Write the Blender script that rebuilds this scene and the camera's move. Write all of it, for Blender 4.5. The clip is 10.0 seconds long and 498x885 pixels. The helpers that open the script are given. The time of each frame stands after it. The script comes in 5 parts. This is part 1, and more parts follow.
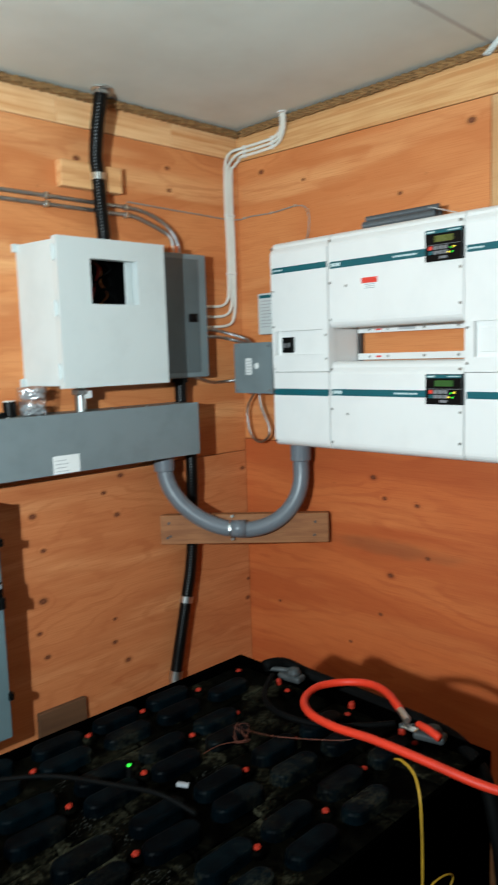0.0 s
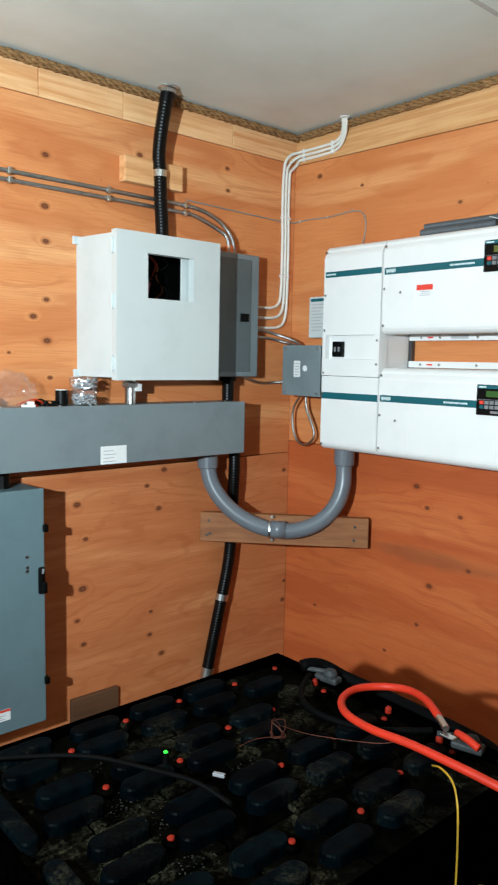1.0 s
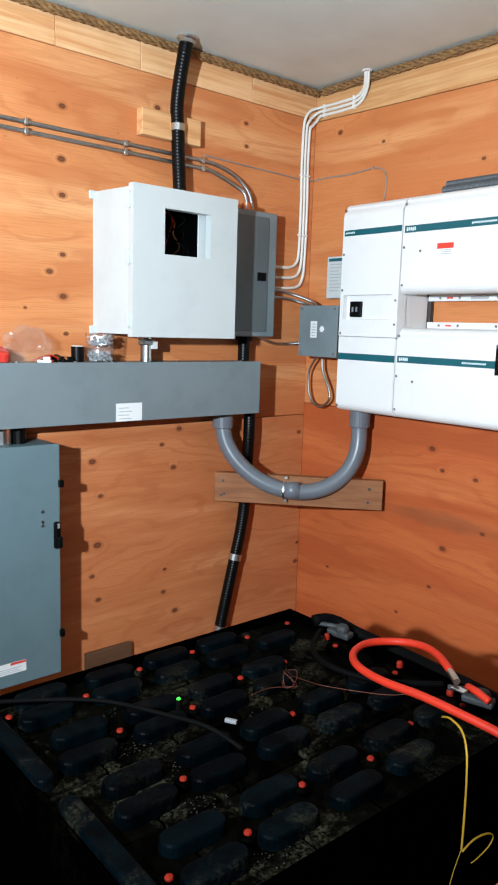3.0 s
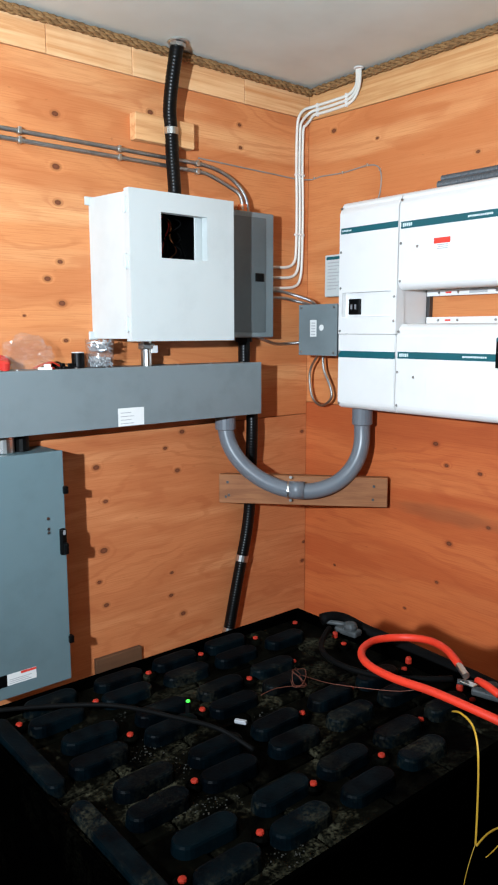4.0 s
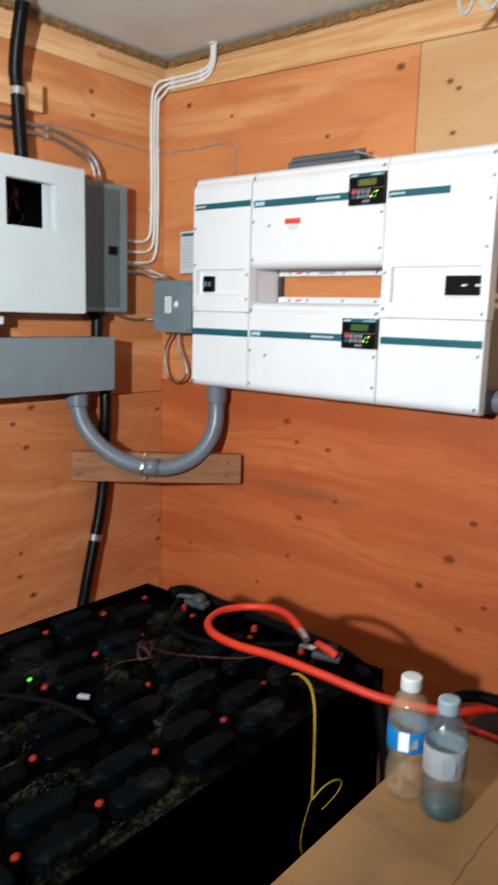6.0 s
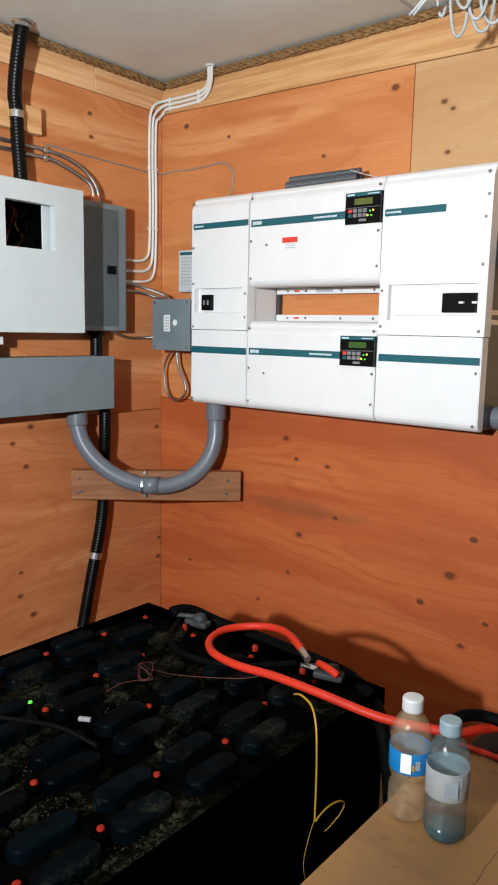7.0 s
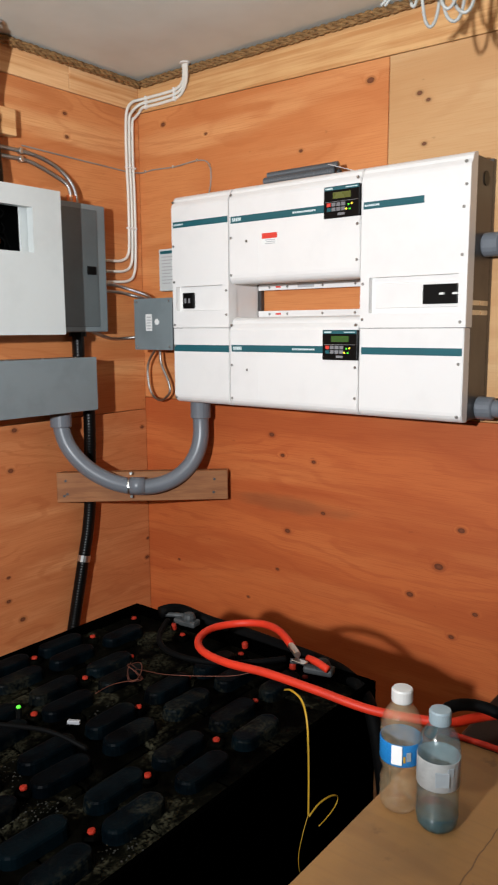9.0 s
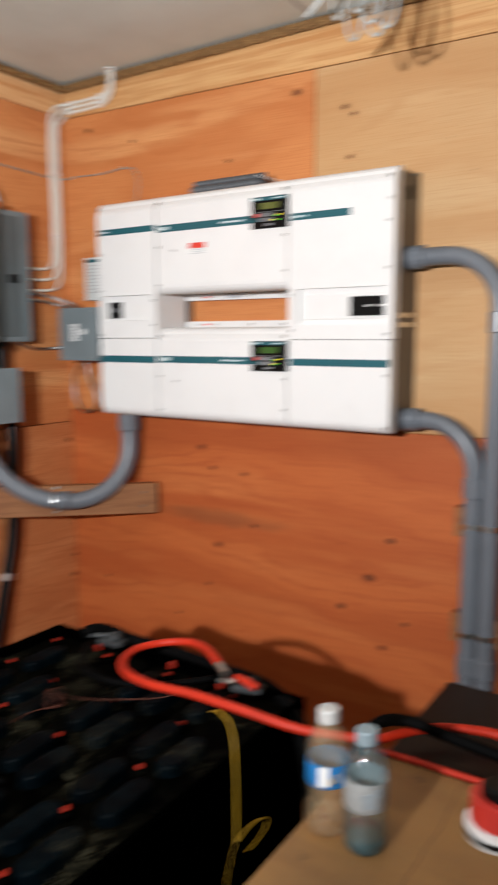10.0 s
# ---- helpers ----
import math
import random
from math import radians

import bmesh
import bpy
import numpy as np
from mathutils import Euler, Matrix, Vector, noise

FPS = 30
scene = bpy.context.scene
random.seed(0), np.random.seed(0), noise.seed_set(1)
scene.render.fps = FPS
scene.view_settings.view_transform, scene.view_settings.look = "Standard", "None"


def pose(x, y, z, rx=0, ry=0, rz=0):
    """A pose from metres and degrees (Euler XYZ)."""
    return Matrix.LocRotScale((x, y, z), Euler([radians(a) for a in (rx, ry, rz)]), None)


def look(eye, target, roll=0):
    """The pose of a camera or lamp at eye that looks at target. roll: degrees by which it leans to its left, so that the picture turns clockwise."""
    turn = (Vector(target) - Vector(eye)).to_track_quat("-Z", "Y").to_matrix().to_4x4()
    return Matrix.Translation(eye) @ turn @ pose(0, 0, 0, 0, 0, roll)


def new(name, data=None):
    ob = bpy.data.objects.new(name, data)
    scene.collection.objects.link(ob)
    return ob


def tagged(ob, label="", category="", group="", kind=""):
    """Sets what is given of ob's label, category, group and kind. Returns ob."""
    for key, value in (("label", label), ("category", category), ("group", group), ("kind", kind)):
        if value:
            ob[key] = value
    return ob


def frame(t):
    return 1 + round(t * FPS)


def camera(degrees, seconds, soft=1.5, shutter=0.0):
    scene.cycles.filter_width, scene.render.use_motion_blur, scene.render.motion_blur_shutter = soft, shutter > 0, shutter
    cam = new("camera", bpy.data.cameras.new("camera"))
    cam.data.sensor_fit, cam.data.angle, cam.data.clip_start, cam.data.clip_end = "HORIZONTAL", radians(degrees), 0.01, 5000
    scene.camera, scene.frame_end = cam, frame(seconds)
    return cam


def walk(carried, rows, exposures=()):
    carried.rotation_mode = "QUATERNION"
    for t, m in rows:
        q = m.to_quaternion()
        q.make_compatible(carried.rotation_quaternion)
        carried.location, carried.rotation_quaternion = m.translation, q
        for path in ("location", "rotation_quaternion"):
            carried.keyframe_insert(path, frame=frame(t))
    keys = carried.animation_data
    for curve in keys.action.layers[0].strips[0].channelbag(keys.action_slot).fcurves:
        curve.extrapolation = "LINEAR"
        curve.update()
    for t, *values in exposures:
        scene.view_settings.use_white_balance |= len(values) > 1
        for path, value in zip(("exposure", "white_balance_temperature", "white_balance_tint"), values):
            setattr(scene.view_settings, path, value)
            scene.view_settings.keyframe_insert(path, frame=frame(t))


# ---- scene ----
cam = camera(37.2, 10.0, 2.1, 1.0)
PATH = [
    (0, (-2.244, -2.356, 1.638), (-0.862, -0.93, 1.4), -1.8),
    (0.2, (-2.253, -2.349, 1.625), (-0.895, -0.9, 1.39), -1.2),
    (0.5, (-2.265, -2.342, 1.616), (-0.914, -0.883, 1.4), -0.3),
    (1, (-2.28, -2.339, 1.618), (-0.965, -0.848, 1.397), 1.1),
    (1.5, (-2.286, -2.337, 1.611), (-1.007, -0.812, 1.417), 0.7),
    (2, (-2.302, -2.336, 1.608), (-1.078, -0.781, 1.318), 0.9),
    (2.5, (-2.292, -2.336, 1.589), (-1.003, -0.837, 1.288), 2.6),
    (2.7, (-2.287, -2.336, 1.585), (-1.0, -0.836, 1.283), 2.3),
    (3.8, (-2.276, -2.343, 1.579), (-1.007, -0.827, 1.278), 0.2),
    (4, (-2.276, -2.343, 1.579), (-1.006, -0.827, 1.28), -0.1),
    (4.2, (-2.277, -2.342, 1.579), (-1.006, -0.83, 1.267), 0.2),
    (4.5, (-2.28, -2.338, 1.575), (-1.028, -0.818, 1.222), -0.2),
    (4.8, (-2.278, -2.332, 1.559), (-1.071, -0.789, 1.155), -0.6),
    (5, (-2.275, -2.33, 1.552), (-1.016, -0.831, 1.139), -1.2),
    (5.2, (-2.272, -2.337, 1.553), (-0.925, -0.915, 1.143), -0.4),
    (5.5, (-2.265, -2.356, 1.554), (-0.82, -1.029, 1.168), 0.1),
    (6, (-2.252, -2.371, 1.559), (-0.729, -1.121, 1.218), 1.7),
    (6.2, (-2.257, -2.376, 1.571), (-0.719, -1.136, 1.26), 1.4),
    (7.3, (-2.251, -2.373, 1.571), (-0.725, -1.116, 1.268), 1.2),
    (7.5, (-2.249, -2.373, 1.571), (-0.716, -1.126, 1.266), 1.2),
    (8, (-2.247, -2.377, 1.571), (-0.702, -1.144, 1.265), 0.5),
    (8.5, (-2.247, -2.376, 1.565), (-0.705, -1.14, 1.254), 0.5),
    (9, (-2.241, -2.378, 1.563), (-0.694, -1.147, 1.258), -0.3),
    (9.5, (-2.231, -2.381, 1.562), (-0.665, -1.173, 1.26), -0.7),
    (9.8, (-2.214, -2.377, 1.562), (-0.636, -1.185, 1.269), -0.5),
    (10, (-2.199, -2.373, 1.563), (-0.547, -1.281, 1.286), -0.0),
]
walk(cam, [(t, look(eye, target, roll)) for t, eye, target, roll in PATH],
     [(0, -0.36, 6300, 7), (0.5, -0.20, 6250, 8), (1.5, -0.18, 6200, 10), (2.5, -0.07, 6150, 14), (4, 0.0, 6150, 16), (5, 0.02, 6200, 16),
      (6, -0.19, 6450, 18), (8, -0.26, 6750, 20), (10, -0.32, 7100, 24)])

# ---------------- light ----------------
world = bpy.data.worlds.new("world")
scene.world = world
world.use_nodes = True
world.node_tree.nodes["Background"].inputs[0].default_value = (0.6, 0.62, 0.65, 1)
world.node_tree.nodes["Background"].inputs[1].default_value = 0.004

bulb = bpy.data.lights.new("work_light", "SPOT")
bulb.energy = 520
bulb.color = (0.82, 0.96, 1.0)
bulb.shadow_soft_size = 0.035
bulb.spot_size, bulb.spot_blend = radians(130), 1.0
lamp = new("work_light", bulb)
lamp.matrix_world = look((-3.05, -1.97, 1.78), (-0.45, -0.45, 2.25))


# ---------------- material helpers ----------------
class Graph:
    """Short-hand for building a node material."""

    def __init__(self, name):
        self.mat = bpy.data.materials.new(name)
        self.mat.use_nodes = True
        self.tree = self.mat.node_tree
        self.bsdf = self.tree.nodes["Principled BSDF"]

    def put(self, socket, value):
        if isinstance(value, bpy.types.NodeSocket):
            self.tree.links.new(value, socket)
        elif isinstance(value, (tuple, list)) and len(value) == 3 and socket.type == "RGBA":
            socket.default_value = (*value, 1)
        else:
            socket.default_value = value

    def node(self, kind):
        return self.tree.nodes.new(kind)

    def math(self, op, a, b=0.0, clamp=False):
        n = self.node("ShaderNodeMath")
        n.operation, n.use_clamp = op, clamp
        self.put(n.inputs[0], a)
        self.put(n.inputs[1], b)
        return n.outputs[0]

    def vmath(self, op, a, b):
        n = self.node("ShaderNodeVectorMath")
        n.operation = op
        self.put(n.inputs[0], a)
        self.put(n.inputs[1], b)
        return n.outputs["Value"] if op == "DOT_PRODUCT" else n.outputs[0]

    def coords(self):
        return self.node("ShaderNodeTexCoord").outputs["Object"]

    def split(self, v):
        n = self.node("ShaderNodeSeparateXYZ")
        self.put(n.inputs[0], v)
        return n.outputs

    def join(self, x, y, z):
        n = self.node("ShaderNodeCombineXYZ")
        for i, v in enumerate((x, y, z)):
            self.put(n.inputs[i], v)
        return n.outputs[0]

    def noise(self, vec, scale, detail=3.0, rough=0.55, distort=0.0):
        n = self.node("ShaderNodeTexNoise")
        self.put(n.inputs["Vector"], vec)
        n.inputs["Scale"].default_value = scale
        n.inputs["Detail"].default_value = detail
        n.inputs["Roughness"].default_value = rough
        n.inputs["Distortion"].default_value = distort
        return n.outputs[0]

    def span(self, v, a, b, lo=0.0, hi=1.0):
        n = self.node("ShaderNodeMapRange")
        n.interpolation_type = "SMOOTHSTEP"
        self.put(n.inputs[0], v)
        for i, k in enumerate((a, b, lo, hi)):
            self.put(n.inputs[i + 1], k)
        return n.outputs[0]

    def mix(self, f, a, b, mode="MIX"):
        n = self.node("ShaderNodeMix")
        n.data_type, n.blend_type = "RGBA", mode
        self.put(n.inputs[0], f)
        self.put(n.inputs[6], a)
        self.put(n.inputs[7], b)
        return n.outputs[2]

    def chance(self):
        return self.node("ShaderNodeObjectInfo").outputs["Random"]

    def bump(self, height, strength=0.2, dist=0.002):
        n = self.node("ShaderNodeBump")
        n.inputs["Strength"].default_value = strength
        n.inputs["Distance"].default_value = dist
        self.put(n.inputs["Height"], height)
        self.put(self.bsdf.inputs["Normal"], n.outputs[0])

    def done(self, color, rough=0.5, metal=0.0, **extra):
        self.put(self.bsdf.inputs["Base Color"], color)
        self.put(self.bsdf.inputs["Roughness"], rough)
        self.put(self.bsdf.inputs["Metallic"], metal)
        for key, value in extra.items():
            self.put(self.bsdf.inputs[key.replace("_", " ")], value)
        return self.mat


def plain(name, color, rough=0.5, metal=0.0, dirt=0.12, scale=6.0, grain=120.0, relief=0.08, **extra):
    """Paint, plastic or metal with faint stains and a fine surface."""
    g = Graph(name)
    c = g.coords()
    stain = g.noise(c, scale, 4.0, 0.6)
    fine = g.noise(c, grain, 2.0)
    dark = tuple(k * (1 - 2.2 * dirt) for k in color)
    col = g.mix(g.span(stain, 0.42, 0.72), color, dark)
    col = g.mix(g.math("MULTIPLY", fine, dirt * 0.6), col, dark)
    g.bump(fine, relief, 0.001)
    r = g.span(stain, 0.3, 0.8, rough * 0.9, min(1.0, rough * 1.2))
    return g.done(col, r, metal, **extra)


def plywood(name, axis, light, mid, dark, knots, wave=24.0, wander=7.0, patch=1.0, smudge=None, figure=0.5):
    """Rotary-cut softwood veneer; the grain runs level and bends round the knots."""
    g = Graph(name)
    c = g.coords()
    xyz = g.split(c)
    u, z = xyz[axis], xyz[2]
    uz = g.join(u, z, 0.0)
    total = None
    for ku, kz, r in knots:
        d = g.vmath("MULTIPLY", g.vmath("SUBTRACT", uz, (ku, kz, 0.0)), (0.85 / r, 1.25 / r, 0.0))
        e = g.math("EXPONENT", g.math("MULTIPLY", g.vmath("DOT_PRODUCT", d, d), -0.55))
        total = e if total is None else g.math("ADD", total, e)
    n1 = g.noise(g.vmath("MULTIPLY", uz, (0.9, 3.2, 0.0)), 1.0, 2.0, 0.5)
    n2 = g.noise(g.vmath("MULTIPLY", uz, (2.5, 9.0, 0.0)), 1.0, 3.0, 0.55)
    phase = g.math("ADD", g.math("MULTIPLY", z, wave), g.math("MULTIPLY", n1, wander * 2.2))
    phase = g.math("ADD", phase, g.math("MULTIPLY", n2, wander * 0.5))
    if total is not None:
        phase = g.math("ADD", phase, g.math("MULTIPLY", total, 3.0))
    ring = g.span(g.math("SINE", phase), -0.8, 1.0)
    fine_ring = g.math("SINE", g.math("MULTIPLY", phase, 4.3))
    fine_ring = g.span(fine_ring, 0.35, 1.0)
    fibre = g.noise(g.vmath("MULTIPLY", uz, (7.0, 260.0, 0.0)), 1.0, 3.0, 0.6)
    broad = g.noise(g.vmath("MULTIPLY", uz, (0.55, 5.2, 0.0)), 1.3 * patch, 3.0, 0.55, 0.3)
    col = g.mix(g.math("MULTIPLY", ring, figure), mid, dark)
    col = g.mix(g.span(broad, 0.47, 0.72), col, light)
    col = g.mix(g.math("MULTIPLY", g.span(fibre, 0.42, 0.75), 0.45), col, dark)
    col = g.mix(g.math("MULTIPLY", fine_ring, g.span(n2, 0.3, 0.7, 0.05, 0.42)), col, dark)
    specks = g.noise(g.vmath("MULTIPLY", uz, (22.0, 60.0, 0.0)), 1.0, 2.0, 0.5)
    col = g.mix(g.span(specks, 0.70, 0.80, 0.0, 0.35), col, tuple(k * 0.45 for k in dark))
    if smudge is not None:
        d = g.vmath("MULTIPLY", g.vmath("SUBTRACT", uz, (smudge[0], smudge[1], 0.0)), (1.0 / smudge[2], 1.0 / smudge[3], 0.0))
        f = g.math("ADD", g.vmath("DOT_PRODUCT", d, d), g.math("MULTIPLY", g.noise(g.vmath("MULTIPLY", uz, (8.0, 30.0, 0.0)), 1.0, 3.0), 1.2))
        col = g.mix(g.span(f, 0.7, 1.6, 0.38, 0.0), col, (0.16, 0.07, 0.03))
    if total is not None:
        col = g.mix(g.span(total, 0.30, 0.62, 0.0, 0.45), col, tuple(k * 0.55 for k in dark))
        col = g.mix(g.span(total, 0.66, 0.80, 0.0, 0.85), col, (0.10, 0.026, 0.010))
        col = g.mix(g.span(total, 0.88, 0.98, 0.0, 0.35), col, (0.24, 0.075, 0.038))
    g.bump(g.math("ADD", fibre, g.math("MULTIPLY", ring, 0.4)), 0.18, 0.0015)
    return g.done(col, g.span(fibre, 0.2, 0.8, 0.5, 0.7), Specular_IOR_Level=0.3)


KNOTS_NORTH = [(-1.142, 2.269, 0.013), (-1.146, 2.106, 0.015), (-1.144, 1.994, 0.013), (-1.144, 1.805, 0.011), (-1.191, 1.748, 0.013), (-1.143, 1.67, 0.014), (-1.134, 1.547, 0.01), (-0.781, 2.337, 0.013), (-1.037, 1.101, 0.014), (-1.004, 0.973, 0.011), (-0.691, 1.048, 0.013), (-0.745, 1.14, 0.01), (-0.667, 1.196, 0.013), (-1.017, 0.793, 0.017), (-1.039, 0.679, 0.01), (-1.014, 0.586, 0.012), (-0.73, 0.556, 0.011), (-0.674, 0.468, 0.013), (-0.725, 0.647, 0.009), (-0.028, 1.141, 0.011), (-0.011, 0.637, 0.01), (-0.019, 0.551, 0.012), (-0.377, 2.362, 0.01), (-0.372, 2.279, 0.01), (-1.276, 1.628, 0.006), (-0.857, 1.356, 0.006)]
KNOTS_EAST = [(-0.706, 1.162, 0.013), (-0.757, 1.087, 0.01), (-0.898, 1.076, 0.01), (-0.829, 1.228, 0.009), (-0.941, 0.889, 0.01), (-0.781, 0.796, 0.013), (-0.733, 0.634, 0.009), (-1.47, 0.913, 0.014), (-1.397, 0.777, 0.018), (-1.296, 0.659, 0.014), (-1.449, 0.545, 0.011), (-1.527, 0.642, 0.011), (0.011, 1.129, 0.01), (-0.009, 0.594, 0.01), (-1.106, 2.355, 0.015), (-0.39, 2.303, 0.008), (-0.162, 2.374, 0.013), (-0.834, 2.176, 0.009), (-1.28, 2.283, 0.011), (-1.31, 2.258, 0.009), (-1.3, 2.13, 0.009), (-0.917, 2.1, 0.008), (-0.204, 0.571, 0.008), (-0.587, 0.488, 0.008)]

MAT = {}
MAT["ply_n_top"] = plywood("ply_north_upper", 0, (0.75, 0.365, 0.152), (0.66, 0.252, 0.088), (0.47, 0.130, 0.038), [k for k in KNOTS_NORTH if k[1] > 1.2])
MAT["ply_n_low"] = plywood("ply_north_lower", 0, (0.62, 0.245, 0.095), (0.54, 0.182, 0.064), (0.38, 0.095, 0.028), [k for k in KNOTS_NORTH if k[1] <= 1.2], 16.0, 9.0, 1.6, None, 0.3)
MAT["ply_e_top"] = plywood("ply_east_upper", 1, (0.70, 0.31, 0.120), (0.64, 0.235, 0.078), (0.49, 0.140, 0.040), [k for k in KNOTS_EAST if k[1] > 1.2 and k[0] > -1.17], 14.0, 5.0)
MAT["ply_e_pale"] = plywood("ply_east_pale", 1, (0.62, 0.38, 0.19), (0.58, 0.325, 0.147), (0.50, 0.245, 0.098), [k for k in KNOTS_EAST if k[1] > 1.2 and k[0] <= -1.17], 12.0, 4.0)
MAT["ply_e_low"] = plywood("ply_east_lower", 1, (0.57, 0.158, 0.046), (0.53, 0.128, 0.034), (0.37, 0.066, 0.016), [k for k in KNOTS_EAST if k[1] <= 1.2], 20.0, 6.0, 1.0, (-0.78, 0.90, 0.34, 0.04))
MAT["ply_plain_x"] = plywood("ply_plain_x", 0, (0.66, 0.34, 0.12), (0.60, 0.25, 0.08), (0.45, 0.15, 0.04), [])
MAT["ply_plain_y"] = plywood("ply_plain_y", 1, (0.66, 0.34, 0.12), (0.60, 0.25, 0.08), (0.45, 0.15, 0.04), [])


def board(name, base, dark, axis, freq=60.0):
    """Sawn softwood, tinted piece by piece."""
    g = Graph(name)
    c = g.coords()
    k = [3.0, 3.0, 3.0]
    for i in range(3):
        k[i] = 2.0 if i == axis else 6.0 if (axis == 9 and i < 2) else freq
    rnd = g.chance()
    v = g.vmath("ADD", g.vmath("MULTIPLY", c, tuple(k)), g.join(g.math("MULTIPLY", rnd, 37.0), 0.0, g.math("MULTIPLY", rnd, 11.0)))
    grain = g.noise(v, 1.0, 4.0, 0.6, 0.4)
    blot = g.noise(c, 5.0, 3.0)
    col = g.mix(g.span(grain, 0.35, 0.7), base, dark)
    col = g.mix(g.span(blot, 0.45, 0.7, 0.0, 0.35), col, dark)
    col = g.mix(g.math("MULTIPLY", rnd, 0.35), col, tuple(b * 1.15 for b in base))
    g.bump(grain, 0.2, 0.001)
    return g.done(col, 0.62, 0.0, Specular_IOR_Level=0.3)


MAT["strip_x"] = board("header_board_x", (0.82, 0.50, 0.25), (0.62, 0.27, 0.095), 0)
MAT["strip_y"] = board("header_board_y", (0.68, 0.39, 0.17), (0.52, 0.23, 0.08), 1)
MAT["block"] = board("pine_block", (0.76, 0.42, 0.19), (0.58, 0.26, 0.095), 0, 45)
MAT["plank"] = board("weathered_plank", (0.31, 0.125, 0.048), (0.22, 0.080, 0.029), 9, 55)
MAT["scrap"] = board("scrap_board", (0.115, 0.055, 0.027), (0.07, 0.032, 0.016), 0, 30)
# Unseen walls are added dark, and the floor darkened, to cut bounced light.
MAT["dark_x"] = board("unseen_dark_wall", (0.20, 0.12, 0.06), (0.12, 0.07, 0.035), 2, 12)
MAT["floor"] = board("floor_sheet", (0.24, 0.17, 0.09), (0.17, 0.11, 0.055), 1, 20)


def table_top():
    g = Graph("table_plywood")
    c = g.coords()
    wob = g.noise(g.vmath("MULTIPLY", c, (2.2, 0.8, 1.0)), 1.4, 2.0)
    ring = g.math("SINE", g.math("ADD", g.math("MULTIPLY", g.split(c)[0], 22.0), g.math("MULTIPLY", wob, 26.0)))
    fibre = g.noise(g.vmath("MULTIPLY", c, (150.0, 6.0, 1.0)), 1.0, 3.0)
    blot = g.noise(c, 4.0, 4.0)
    col = g.mix(g.span(ring, 0.55, 1.0, 0.0, 0.35), (0.27, 0.132, 0.042), (0.19, 0.080, 0.024))
    col = g.mix(g.span(fibre, 0.45, 0.75, 0.0, 0.4), col, (0.21, 0.105, 0.038))
    col = g.mix(g.span(blot, 0.45, 0.72, 0.0, 0.6), col, (0.145, 0.072, 0.028))
    col = g.mix(g.span(g.noise(c, 17.0, 5.0, 0.7), 0.60, 0.72, 0.0, 0.55), col, (0.095, 0.042, 0.018))
    crack = g.math("ABSOLUTE", g.math("SUBTRACT", g.split(c)[1], g.math("ADD", -2.062, g.math("MULTIPLY", g.noise(c, 9.0, 3.0), 0.024))))
    col = g.mix(g.span(crack, 0.0006, 0.0016, 0.75, 0.0), col, (0.07, 0.03, 0.014))
    g.bump(fibre, 0.15, 0.001)
    return g.done(col, 0.55)


MAT["table"] = table_top()


def ceiling_paint():
    g = Graph("ceiling_paint")
    c = g.coords()
    cloud = g.noise(c, 1.6, 4.0, 0.6)
    fine = g.noise(c, 90.0, 3.0)
    col = g.mix(g.span(cloud, 0.35, 0.7), (0.66, 0.69, 0.635), (0.57, 0.585, 0.53))
    g.bump(fine, 0.12, 0.001)
    return g.done(col, 0.85)


MAT["ceiling"] = ceiling_paint()
MAT["tape"] = plain("ceiling_tape", (0.47, 0.46, 0.43), 0.8)


def rope_fibre():
    g = Graph("rope_fibre")
    c = g.coords()
    n = g.noise(c, 35.0, 4.0, 0.7)
    f = g.noise(c, 420.0, 2.0)
    col = g.mix(g.span(n, 0.3, 0.7), (0.31, 0.165, 0.058), (0.15, 0.070, 0.022))
    col = g.mix(g.span(f, 0.5, 0.8, 0.0, 0.5), col, (0.46, 0.28, 0.11))
    g.bump(f, 0.5, 0.002)
    return g.done(col, 0.8)


MAT["rope"] = rope_fibre()
MAT["rope_gap"] = plain("rope_core", (0.06, 0.03, 0.012), 0.9)
MAT["white_paint"] = plain("white_powder_coat", (0.77, 0.755, 0.735), 0.38, dirt=0.02, relief=0.04)
MAT["white_box"] = plain("white_fibreglass", (0.565, 0.597, 0.585), 0.45, dirt=0.03, relief=0.06)
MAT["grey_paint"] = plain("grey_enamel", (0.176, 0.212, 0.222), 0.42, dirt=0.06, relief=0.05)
# Darker grey; on the pull box door it stands for shade.
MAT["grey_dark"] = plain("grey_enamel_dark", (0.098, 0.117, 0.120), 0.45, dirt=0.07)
MAT["switch_paint"] = plain("blue_grey_enamel", (0.120, 0.178, 0.194), 0.45, dirt=0.06)
MAT["pvc"] = plain("grey_plastic_pipe", (0.15, 0.165, 0.185), 0.33, dirt=0.08, relief=0.03)
MAT["hose_grey"] = plain("dark_grey_hose", (0.085, 0.092, 0.10), 0.45, dirt=0.1)
MAT["black_flex"] = plain("black_flex_jacket", (0.002, 0.002, 0.002), 0.35, dirt=0.1, Specular_IOR_Level=0.2)
MAT["black"] = plain("black_plastic", (0.002, 0.002, 0.002), 0.4, dirt=0.1, Specular_IOR_Level=0.15)
MAT["rubber"] = plain("black_rubber", (0.0012, 0.0012, 0.0012), 0.7, dirt=0.1, Specular_IOR_Level=0.05)
MAT["zinc"] = plain("zinc_plate", (0.62, 0.62, 0.60), 0.3, 1.0, dirt=0.1, scale=20)
MAT["screw"] = plain("screw_steel", (0.38, 0.37, 0.35), 0.35, 1.0, dirt=0.1, scale=40)
